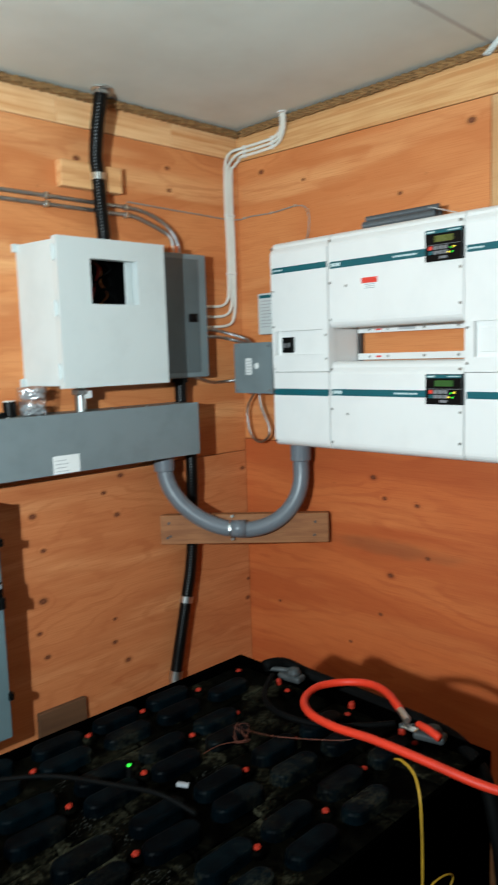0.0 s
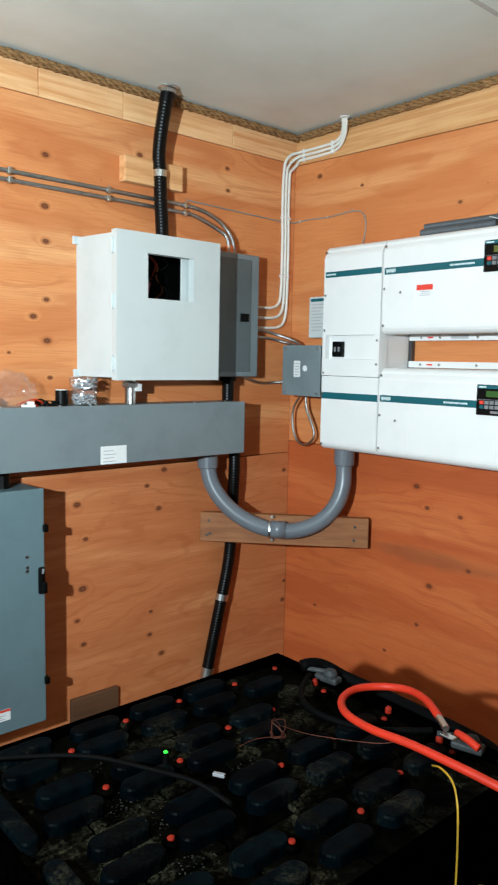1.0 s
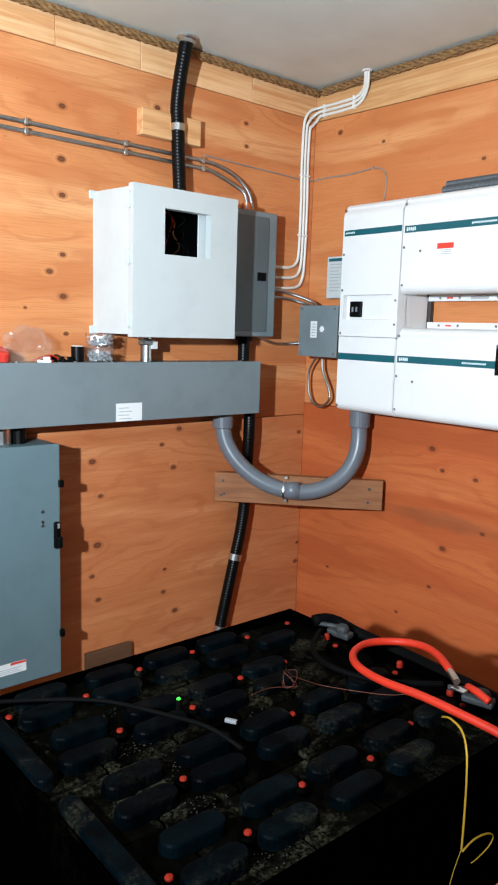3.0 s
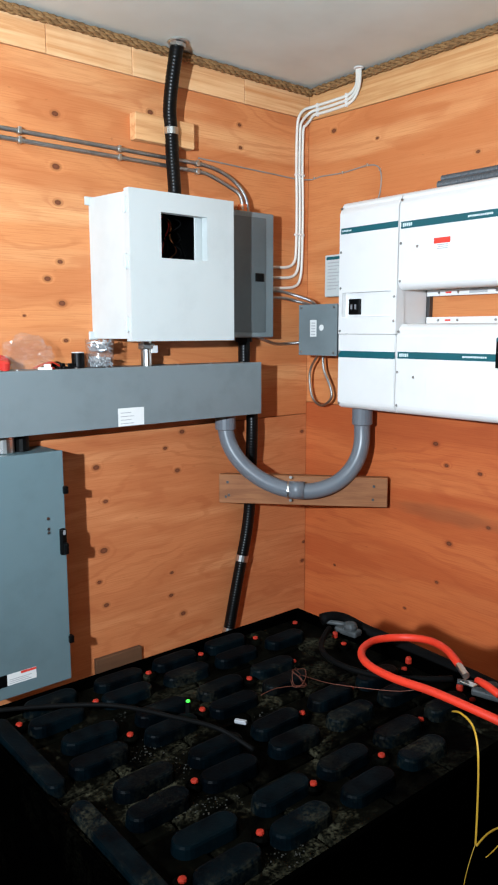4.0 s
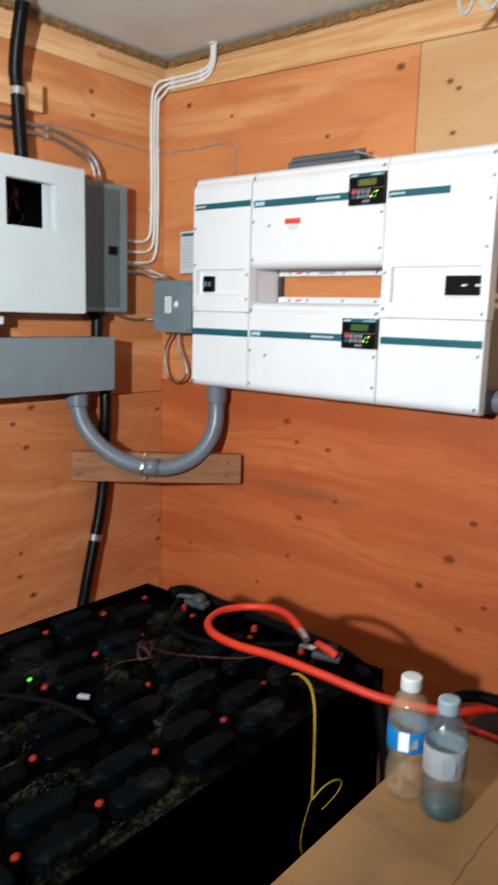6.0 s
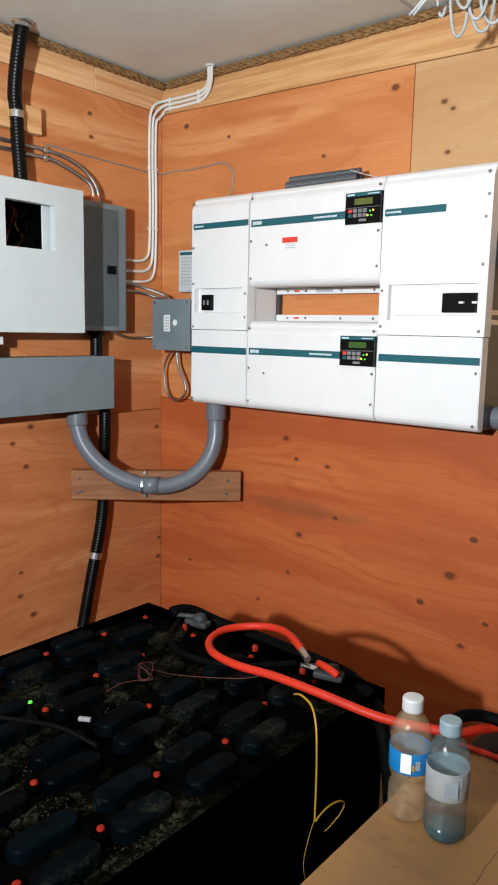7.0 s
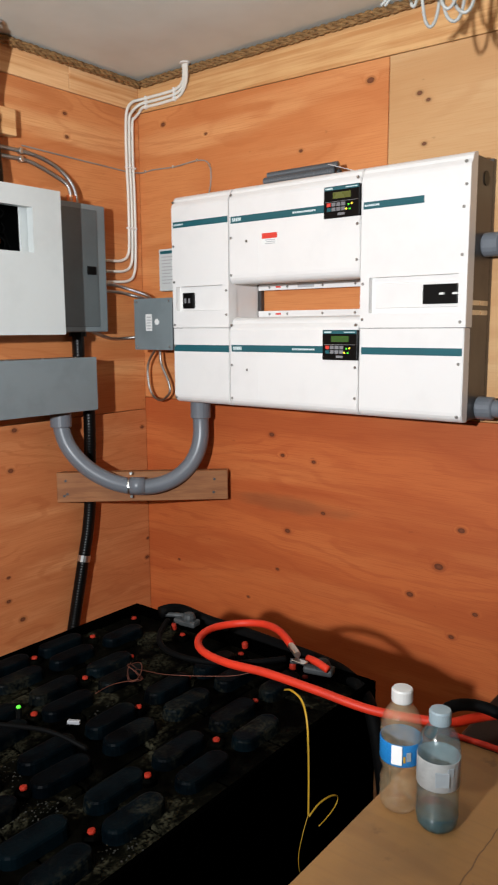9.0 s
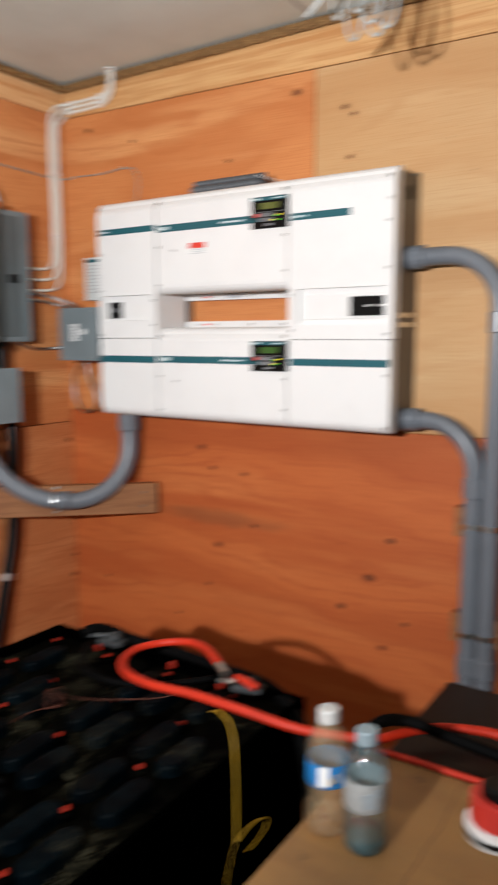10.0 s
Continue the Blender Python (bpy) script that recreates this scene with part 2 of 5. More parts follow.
MAT["armour"] = plain("armoured_cable_steel", (0.44, 0.45, 0.45), 0.38, 1.0, dirt=0.12, scale=25)
MAT["romex"] = plain("white_cable_jacket", (0.78, 0.77, 0.70), 0.45, dirt=0.05)
MAT["coil"] = plain("grey_white_cable_jacket", (0.40, 0.41, 0.39), 0.45, dirt=0.12, scale=20)
MAT["wire_grey"] = plain("thin_grey_wire", (0.30, 0.27, 0.24), 0.5)
MAT["teal"] = plain("teal_stripe", (0.002, 0.095, 0.118), 0.4, dirt=0.04)
MAT["letter"] = plain("pale_lettering", (0.62, 0.72, 0.72), 0.5, dirt=0.02)
MAT["label"] = plain("paper_label", (0.78, 0.78, 0.76), 0.6, dirt=0.04)
MAT["ink"] = plain("grey_print", (0.42, 0.42, 0.43), 0.6, dirt=0.02)
MAT["red_ink"] = plain("red_print", (0.72, 0.05, 0.03), 0.5, dirt=0.02)
MAT["red_plastic"] = plain("red_plastic", (0.55, 0.03, 0.02), 0.4, dirt=0.05)
MAT["orange"] = plain("orange_cable_jacket", (0.50, 0.026, 0.009), 0.5, dirt=0.08, scale=14, Specular_IOR_Level=0.22)
MAT["yellow"] = plain("yellow_ribbon", (0.42, 0.23, 0.012), 0.55, dirt=0.1, scale=20)
MAT["copper"] = plain("copper_wire", (0.75, 0.28, 0.12), 0.35, 1.0)
MAT["bright_screw"] = plain("bright_screws", (0.62, 0.65, 0.68), 0.3, 0.55, dirt=0.1, scale=80)
MAT["copper_dull"] = plain("tarnished_copper", (0.11, 0.030, 0.016), 0.5, 0.6)
MAT["blue_pack"] = plain("blue_label_film", (0.002, 0.155, 0.40), 0.35, dirt=0.03)
MAT["lead"] = plain("lead_terminal", (0.030, 0.033, 0.034), 0.65, 0.2, dirt=0.18, scale=30)
MAT["cap"] = plain("orange_vent_cap", (0.25, 0.014, 0.005), 0.6, dirt=0.1, scale=40, Specular_IOR_Level=0.15)
MAT["button"] = plain("grey_button", (0.22, 0.22, 0.23), 0.5)
MAT["screen"] = plain("display_glass", (0.10, 0.12, 0.03), 0.25, dirt=0.02)
MAT["screen_lit"] = plain("display_glass_green", (0.03, 0.10, 0.02), 0.25, dirt=0.02)
MAT["steel_side"] = plain("brushed_steel_side", (0.085, 0.08, 0.078), 0.4, 0.55, dirt=0.08, scale=5)


def glow(name, color, strength):
    g = Graph(name)
    return g.done(color, 0.4, 0.0, Emission_Color=color, Emission_Strength=strength)


MAT["led_green"] = glow("green_led", (0.05, 0.9, 0.05), 0.5)
MAT["led_yellow"] = glow("yellow_led", (0.95, 0.7, 0.05), 1.6)


def battery_top(name, base, film, rough, grime=0.9, shine=0.015):
    """Black plastic with dust, acid crust and scuffs."""
    g = Graph(name)
    c = g.coords()
    crust = g.noise(c, 7.0, 5.0, 0.7, 0.3)
    grit = g.noise(c, 140.0, 3.0, 0.7)
    dust = g.noise(c, 22.0, 4.0, 0.6)
    rnd = g.chance()
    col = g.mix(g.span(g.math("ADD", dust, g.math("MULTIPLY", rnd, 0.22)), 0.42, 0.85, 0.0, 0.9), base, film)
    f = g.math("MULTIPLY", g.span(crust, 0.50, 0.66), g.span(grit, 0.38, 0.62))
    col = g.mix(g.math("MULTIPLY", f, g.span(rnd, 0.0, 1.0, 0.15 * grime, grime)), col, (0.046, 0.042, 0.026))
    g.bump(grit, 0.3, 0.002)
    return g.done(col, rough, Specular_IOR_Level=shine)


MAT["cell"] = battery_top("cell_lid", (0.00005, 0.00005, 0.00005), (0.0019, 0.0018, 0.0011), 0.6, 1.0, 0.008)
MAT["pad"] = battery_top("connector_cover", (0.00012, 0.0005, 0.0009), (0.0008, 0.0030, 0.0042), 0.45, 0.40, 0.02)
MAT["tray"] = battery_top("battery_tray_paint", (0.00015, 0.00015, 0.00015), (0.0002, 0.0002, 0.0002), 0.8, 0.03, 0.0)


def film(name, tint, alpha, rough=0.08):
    """Thin clear plastic: mostly see-through, glossy, with moulding ripples."""
    g = Graph(name)
    c = g.coords()
    bump = g.node("ShaderNodeBump")
    bump.inputs["Strength"].default_value, bump.inputs["Distance"].default_value = 0.3, 0.004
    g.put(bump.inputs["Height"], g.noise(c, 95.0, 2.0))
    clear_part, gloss, haze = g.node("ShaderNodeBsdfTransparent"), g.node("ShaderNodeBsdfGlossy"), g.node("ShaderNodeBsdfDiffuse")
    clear_part.inputs["Color"].default_value = (*[0.80 + 0.20 * k / max(tint) for k in tint], 1)
    haze.inputs["Color"].default_value = (*tint, 1)
    gloss.inputs["Roughness"].default_value = rough
    edge = g.node("ShaderNodeLayerWeight")
    for n in (gloss, edge):
        g.put(n.inputs["Normal"], bump.outputs[0])
    body, skin = g.node("ShaderNodeMixShader"), g.node("ShaderNodeMixShader")
    g.put(body.inputs[0], g.span(g.noise(c, 40.0, 3.0), 0.35, 0.75, alpha * 0.6, alpha * 1.6))
    g.put(body.inputs[1], clear_part.outputs[0])
    g.put(body.inputs[2], haze.outputs[0])
    g.put(skin.inputs[0], g.math("ADD", g.math("MULTIPLY", g.math("POWER", edge.outputs["Facing"], 4.0), 0.30), 0.075))
    g.put(skin.inputs[1], body.outputs[0])
    g.put(skin.inputs[2], gloss.outputs[0])
    g.put(g.tree.nodes["Material Output"].inputs["Surface"], skin.outputs[0])
    return g.mat


# The ochre haze paints in table colour refracted through the clear bottle.
MAT["bottle"] = film("clear_bottle_table_haze", (0.56, 0.43, 0.27), 0.17, 0.06)
MAT["bottle_blue"] = film("blue_tinted_bottle_plastic", (0.15, 0.23, 0.25), 0.19, 0.06)
MAT["bottle_base"] = film("blue_bottle_base", (0.015, 0.12, 0.16), 0.24, 0.06)
# No refraction here; the ochre tint stands for the wood seen through water.
MAT["water"] = film("water", (0.50, 0.38, 0.22), 0.06, 0.03)
MAT["film_label"] = plain("milky_label_film", (0.40, 0.41, 0.40), 0.4, dirt=0.08, scale=60, Alpha=0.72)
MAT["bottle_print"] = plain("faded_label_print", (0.30, 0.34, 0.36), 0.5)
MAT["bag"] = film("clear_bag_film", (0.72, 0.72, 0.72), 0.035, 0.14)
MAT["cap_white"] = plain("white_bottle_cap", (0.50, 0.49, 0.47), 0.5)
MAT["cap_blue"] = plain("pale_blue_bottle_cap", (0.24, 0.31, 0.34), 0.5)


# ---------------- mesh helpers ----------------
def part(name, bm, material, parent=None, label="", smooth=False):
    """Link a bmesh as one mesh object, under a thing or part if one is given."""
    me = bpy.data.meshes.new(name)
    bm.normal_update()
    if smooth:
        for f in bm.faces:
            f.smooth = True
    bm.to_mesh(me)
    bm.free()
    me.materials.append(MAT[material])
    ob = new(name, me)
    if parent is not None:
        ob.parent = parent
        m = Matrix.Identity(4)
        p = parent
        while p is not None:
            m = (p.matrix_parent_inverse @ p.matrix_basis if p.parent else p.matrix_basis) @ m
            p = p.parent
        ob.matrix_parent_inverse = m.inverted()
    if label:
        ob["label"] = label
    return ob


def thing(name, at, label, category, group="", kind=""):
    """An Empty at a thing's base, to carry its parts."""
    ob = new(name)
    ob.empty_display_size = 0.05
    ob.location = at
    return tagged(ob, label, category, group, kind)


def box(lo, hi, bevel=0.0, seg=2):
    bm = bmesh.new()
    bmesh.ops.create_cube(bm, size=1.0)
    for v in bm.verts:
        v.co = Vector([lo[i] + (v.co[i] + 0.5) * (hi[i] - lo[i]) for i in range(3)])
    if bevel:
        bmesh.ops.bevel(bm, geom=bm.edges[:], offset=bevel, segments=seg, profile=0.5, affect="EDGES")
    return bm


def join(*bms):
    """Several bmeshes as one."""
    out = bmesh.new()
    for b in bms:
        me = bpy.data.meshes.new("tmp")
        b.to_mesh(me)
        b.free()
        out.from_mesh(me)
        bpy.data.meshes.remove(me)
    return out


def moved(bm, m):
    bm.transform(m)
    return bm


def spline(points, step=0.01, closed=False):
    """A Catmull-Rom line through the points, at even steps."""
    p = [Vector(q) for q in points]
    n = len(p)
    out = []
    for i in range(n if closed else n - 1):
        if closed:
            a, b, c, d = p[i - 1], p[i], p[(i + 1) % n], p[(i + 2) % n]
        else:
            a, b, c, d = p[max(i - 1, 0)], p[i], p[i + 1], p[min(i + 2, n - 1)]
        k = max(1, int((c - b).length / step))
        for j in range(k):
            t = j / k
            out.append(0.5 * ((2 * b) + (c - a) * t + (2 * a - 5 * b + 4 * c - d) * t * t + (3 * b - a - 3 * c + d) * t ** 3))
    if not closed:
        out.append(p[-1])
    return out


def tube(line, radius, sides=12, closed=False, flat=None):
    """Sweep a ring along a line. radius: a number, or a function of the distance along it. flat: (width, height) of a ribbon instead."""
    verts, faces = [], []
    n = len(line)
    side = None
    dist = 0.0
    for i, q in enumerate(line):
        if closed:
            way = (line[(i + 1) % n] - line[i - 1]).normalized()
        else:
            way = (line[min(i + 1, n - 1)] - line[max(i - 1, 0)]).normalized()
        if side is None:
            side = way.orthogonal().normalized()
        side = (side - way * side.dot(way)).normalized()
        up = way.cross(side)
        if i:
            dist += (q - line[i - 1]).length
        r = radius(dist) if callable(radius) else radius
        for k in range(sides):
            a = 2 * math.pi * k / sides
            if flat:
                verts.append(q + side * (math.cos(a) * flat[0]) + up * (math.sin(a) * flat[1]))
            else:
                verts.append(q + (side * math.cos(a) + up * math.sin(a)) * r)
    for i in range(n if closed else n - 1):
        j = (i + 1) % n
        for k in range(sides):
            l = (k + 1) % sides
            faces.append((i * sides + k, i * sides + l, j * sides + l, j * sides + k))
    if not closed:
        faces.append(tuple(range(sides))[::-1])
        faces.append(tuple((n - 1) * sides + k for k in range(sides)))
    me = bpy.data.meshes.new("tmp")
    me.from_pydata([tuple(v) for v in verts], [], faces)
    bm = bmesh.new()
    bm.from_mesh(me)
    bpy.data.meshes.remove(me)
    return bm


def ribbed(r, depth, pitch):
    return lambda d: r - depth * (0.5 + 0.5 * math.cos(2 * math.pi * d / pitch)) ** 2


def lathe(profile, sides=28, m=None):
    """Turn a profile of (radius, height) round z."""
    verts, faces = [], []
    for r, z in profile:
        for k in range(sides):
            a = 2 * math.pi * k / sides
            verts.append((r * math.cos(a), r * math.sin(a), z))
    for i in range(len(profile) - 1):
        for k in range(sides):
            l = (k + 1) % sides
            faces.append((i * sides + k, i * sides + l, (i + 1) * sides + l, (i + 1) * sides + k))
    faces.append(tuple(range(sides))[::-1])
    faces.append(tuple((len(profile) - 1) * sides + k for k in range(sides)))
    me = bpy.data.meshes.new("tmp")
    me.from_pydata(verts, [], faces)
    bm = bmesh.new()
    bm.from_mesh(me)
    bpy.data.meshes.remove(me)
    if m is not None:
        bm.transform(m)
    return bm


def rod(a, b, r, sides=16, bevel=0.0):
    a, b = Vector(a), Vector(b)
    h = (b - a).length
    m = Matrix.Translation(a) @ (b - a).to_track_quat("Z", "Y").to_matrix().to_4x4()
    e = min(bevel, r * 0.5)
    prof = [(r - e, 0), (r, e), (r, h - e), (r - e, h)] if e else [(r, 0), (r, h)]
    return lathe(prof, sides, m)


def extrude_y(profile, y0, y1):
    """A closed outline of (x, z), drawn out from y0 to y1."""
    bm = bmesh.new()
    a = [bm.verts.new((x, y0, z)) for x, z in profile]
    b = [bm.verts.new((x, y1, z)) for x, z in profile]
    n = len(profile)
    bm.faces.new(a)
    bm.faces.new(b[::-1])
    for i in range(n):
        bm.faces.new((a[i], b[i], b[(i + 1) % n], a[(i + 1) % n]))
    bmesh.ops.recalc_face_normals(bm, faces=bm.faces[:])
    return bm


# ---------------- the shell ----------------
CEIL = 2.561
ROOM = 6.1
NORTH = -0.022     # face of the north wall


def structure(name, label, category):
    ob = new(name)
    ob.empty_display_size = 0.05
    return tagged(ob, label, category, "", "structure")


tagged(part("floor", box((-ROOM - 0.1, -ROOM - 0.1, -0.05), (0.1, 0.1, 0.0)), "floor"), "worn bare plywood floor of the utility room", "floor", "", "structure")
tagged(part("ceiling", box((-ROOM - 0.1, -ROOM - 0.1, CEIL), (0.1, 0.1, CEIL + 0.08)), "ceiling"), "flat off-white painted ceiling with a faint joint", "ceiling", "", "structure")
tagged(part("trim_ceiling_joint", box((-ROOM, -1.187, CEIL - 0.0012), (-0.02, -1.172, CEIL + 0.001)), "tape"), "grey taped joint across the painted ceiling", "trim", "", "structure")

wall_n = tagged(part("wall_north", box((-ROOM, NORTH + 0.0125, 0), (0.1, 0.1, CEIL)), "ply_plain_x"), "orange plywood wall with knots under a pale header board", "wall", "", "structure")
wall_e = tagged(part("wall_east", box((0.0125, -ROOM, 0), (0.1, 0.0125, CEIL)), "ply_plain_y"), "orange plywood wall that carries the inverter panel", "wall", "", "structure")
# West and south walls are assumed, far off and dark to limit fill.
tagged(part("wall_west", box((-ROOM - 0.1, -ROOM, 0), (-ROOM, 0.1, CEIL)), "dark_x"), "unseen dark wall added to close the room and cut bounced light", "wall", "", "structure")
tagged(part("wall_south", box((-ROOM - 0.1, -ROOM - 0.1, 0), (0.1, -ROOM, CEIL)), "dark_x"), "unseen dark wall added to close the room and cut bounced light", "wall", "", "structure")

G = 0.0016
for x0, x1, z0, z1, m in ((-2.44, -0.003, 1.22, 2.442, "ply_n_top"), (-ROOM, -2.443, 1.22, 2.442, "ply_n_top"),
                          (-2.44, -0.003, 0.0, 1.217, "ply_n_low"), (-ROOM, -2.443, 0.0, 1.217, "ply_n_low")):
    part("plywood_sheet", box((x0, NORTH, z0), (x1, NORTH + 0.0125, z1), 0.0012, 1), m, wall_n)


def sloped(bm):
    """The header on this wall runs slightly downhill away from the corner."""
    for v in bm.verts:
        if 2.38 < v.co.z < 2.43:
            v.co.z += 0.024 * (1 + v.co.y / 1.2)
    return bm


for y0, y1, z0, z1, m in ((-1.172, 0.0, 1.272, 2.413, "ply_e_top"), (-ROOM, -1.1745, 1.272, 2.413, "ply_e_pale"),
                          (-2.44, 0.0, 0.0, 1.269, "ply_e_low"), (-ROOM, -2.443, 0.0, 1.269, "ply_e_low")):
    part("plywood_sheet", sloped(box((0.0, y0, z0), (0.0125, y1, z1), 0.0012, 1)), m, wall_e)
for a, b in ((-0.35, -0.003), (-0.849, -0.352), (-1.163, -0.851), (-1.62, -1.165), (-2.3, -1.622), (-ROOM, -2.302)):
    part("header_board", box((a, NORTH - 0.002, 2.4445), (b, NORTH + 0.0125, CEIL), 0.0015, 1), "strip_x", wall_n)
for a, b in ((-1.9, -0.003), (-ROOM, -1.903)):
    part("header_board", sloped(box((-0.002, a, 2.4155), (0.0125, b, CEIL), 0.0015, 1)), "strip_y", wall_e)


# ---------------- rope along the ceiling ----------------
def rope(name, start, end, label):
    """Four strands of three yarns each, laid round one another."""
    a, b = Vector(start), Vector(end)
    way = (b - a).normalized()
    s1 = way.orthogonal().normalized()
    s2 = way.cross(s1)
    n = int((b - a).length / 0.009)
    root = thing(name, start, label, "rope", "rope trim along the ceiling")
    for k in range(4):
        yarns = []
        for j in range(2):
            line = []
            for i in range(n + 1):
                d = (b - a).length * i / n
                sag = 0.0012 * math.sin(d * 7.0) - 0.001
                t1 = 2 * math.pi * (d / 0.135) + k * math.pi / 2
                t2 = -2 * math.pi * (d / 0.06) + j * math.pi + k
                q = a + way * d + (s1 * math.cos(t1) + s2 * math.sin(t1)) * 0.0088 + (s1 * math.cos(t2) + s2 * math.sin(t2)) * 0.0035
                line.append(q + Vector((0, 0, sag * 0.5)))
            yarns.append(tube(line, 0.0049, 6))
        part("strand", join(*yarns), "rope", root, smooth=True)
    part("core", tube([a + way * ((b - a).length * i / 20) for i in range(21)], 0.0072, 6), "rope_gap", root)
    return root


rope("ceiling_rope", (-3.6, NORTH - 0.0205, CEIL - 0.0178), (-0.012, NORTH - 0.0205, CEIL - 0.0178), "thick twisted brown rope trim where wall meets ceiling")
rope("ceiling_rope", (-0.0185, -0.066, CEIL - 0.0178), (-0.0185, -3.6, CEIL - 0.0178), "thick twisted brown rope trim above the inverter wall")


# ---------------- inverter panel on the east wall ----------------
XF = -0.198      # front of the covers
XB = -0.022      # back of the boxes


def cover_outline(z0, z1, round_top=True, round_bottom=True):
    """Side outline of a folded sheet cover: flat face, rolled top and bottom edges."""
    p = []
    if round_bottom:
        for i in range(6):
            a = math.pi / 2 * i / 5
            p.append((XF + 0.03 - 0.03 * math.sin(a), z0 + 0.03 - 0.03 * math.cos(a)))
    else:
        p.append((XF, z0))
    if round_top:
        p.append((XF, z1 - 0.045))
        p.append((XF + 0.003, z1 - 0.036))
        for i in range(5):
            a = math.pi / 2 * i / 4
            p.append((XF + 0.040 - 0.028 * math.cos(a), z1 - 0.022 + 0.022 * math.sin(a)))
    else:
        p.append((XF, z1))
    p.append((XF + 0.046, z1))
    p.append((XF + 0.046, z0))
    return p


def cover(y0, y1, z0, z1, top, bottom, window=None):
    """A cover from y0 down to y1, with an opening (ya, yb, za, zb) through its face if given."""
    if window is None:
        bm = extrude_y(cover_outline(z0, z1, top, bottom), y0, y1)
        edges = [e for e in bm.edges if abs(e.verts[0].co.y - e.verts[1].co.y) < 1e-6]
        bmesh.ops.bevel(bm, geom=edges, offset=0.0025, segments=2, affect="EDGES", clamp_overlap=True)
        return bm
    ya, yb, za, zb = window
    d = 0.022
    pieces = [extrude_y(cover_outline(zb, z1, top, False), y0, y1), extrude_y(cover_outline(z0, za, False, bottom), y0, y1),
              box((XF, ya, za), (XF + 0.046, y0, zb)), box((XF, y1, za), (XF + 0.046, yb, zb)), box((XF + d, yb, za), (XF + 0.046, ya, zb))]
    return join(*pieces)


def screw(parent, y, z, x=None):
    x = XF if x is None else x
    m = pose(x + 0.0005, y, z, 0, -90, 0)
    part("screw", lathe([(0.0048, 0.0), (0.0048, 0.0015), (0.0036, 0.003), (0.0012, 0.0032), (0.001, 0.0024)], 10, m), "screw", parent)


def stripe(parent, y0, y1, z0, z1, bars):
    """Teal band with pale bars where the maker's lettering stands."""
    s = part("stripe", box((XF - 0.0012, y1, z0), (XF + 0.002, y0, z1)), "teal", parent, "teal band")
    zc = (z0 + z1) / 2
    for a, b, h in bars:
        n = max(2, int(abs(a - b) / 0.007))
        pieces = []
        for i in range(n):
            q = a + (b - a) * i / n
            w = (b - a) / n * 0.78
            pieces.append(box((XF - 0.0018, q + w, zc - h * (0.8 if i % 3 else 1.0)), (XF - 0.001, q, zc + h)))
        part("lettering", join(*pieces), "letter", s)


def keypad(parent, y0, y1, z0, z1, lit):
    """Control display with its screen, buttons and indicator lamps."""
    ob = part("control_display", box((XF - 0.009, y1, z0), (XF + 0.004, y0, z1), 0.002), "black", parent, "black control display with small keys")
    w, h = y0 - y1, z1 - z0
    f = XF - 0.009

    def patch(name, u0, u1, v0, v1, mat, up=0.0012):
        part(name, box((f - up, y0 - w * u1, z0 + h * v0), (f + 0.001, y0 - w * u0, z0 + h * v1), 0.0004, 1), mat, ob)

    patch("band", 0.02, 0.98, 0.87, 0.985, "teal", 0.0008)
    patch("band_print", 0.06, 0.26, 0.90, 0.95, "letter", 0.0013)
    patch("band_print", 0.62, 0.94, 0.91, 0.94, "letter", 0.0013)
    patch("screen", 0.26, 0.76, 0.60, 0.80, "screen_lit" if lit else "screen", 0.0009)
    patch("divider", 0.04, 0.96, 0.505, 0.52, "button", 0.0006)
    for i in range(4):
        for j in range(2):
            u, v = 0.10 + 0.135 * i, 0.36 - 0.15 * j
            mat = "red_ink" if (i == 0 and j == 0) else "teal" if (i == 0) else "button"
            patch("key", u, u + 0.105, v, v + 0.115, mat, 0.002)
    for u, v, mat in ((0.70, 0.38, "led_green"), (0.79, 0.40, "led_yellow"), (0.64, 0.25, "led_yellow"), (0.74, 0.24, "led_green")):
        part("indicator", lathe([(0.0028, 0), (0.0028, 0.0015), (0.0016, 0.0022)], 8, pose(f, y0 - w * u, z0 + h * v, 0, -90, 0)), mat, ob)
    patch("knob_plate", 0.40, 0.60, 0.07, 0.15, "button", 0.0015)


# DC disconnect box
dc = thing("dc_disconnect", (XB, -0.53, 1.29), "white steel direct-current disconnect box with a breaker window", "breaker box")
part("body", box((XF + 0.0455, -0.660, 1.292), (XB, -0.394, 2.040), 0.003), "white_paint", dc)
part("upper_cover", cover(-0.390, -0.663, 1.5665, 2.046, True, False, (-0.407, -0.637, 1.628, 1.717)), "white_paint", dc)
part("lower_cover", cover(-0.390, -0.663, 1.286, 1.5645, False, True), "white_paint", dc)
stripe(dc, -0.398, -0.662, 1.930, 1.951, ((-0.404, -0.450, 0.003),))
stripe(dc, -0.394, -0.662, 1.479, 1.5035, ())
brk = part("breaker_plate", box((XF + 0.016, -0.636, 1.629), (XF + 0.023, -0.424, 1.716), 0.001, 1), "white_paint", dc)
part("breaker", box((XF + 0.002, -0.488, 1.637), (XF + 0.02, -0.438, 1.694), 0.002), "black", dc, "pair of black breakers")
part("toggle", box((XF - 0.003, -0.476, 1.656), (XF + 0.004, -0.470, 1.674), 0.001, 1), "button", dc)
part("toggle", box((XF - 0.003, -0.457, 1.656), (XF + 0.004, -0.451, 1.674), 0.001, 1), "button", dc)
for y, z in ((-0.398, 2.022), (-0.398, 1.865), (-0.398, 1.735), (-0.398, 1.577), (-0.398, 1.305), (-0.652, 1.696), (-0.652, 1.612), (-0.398, 1.50)):
    screw(dc, y, z)


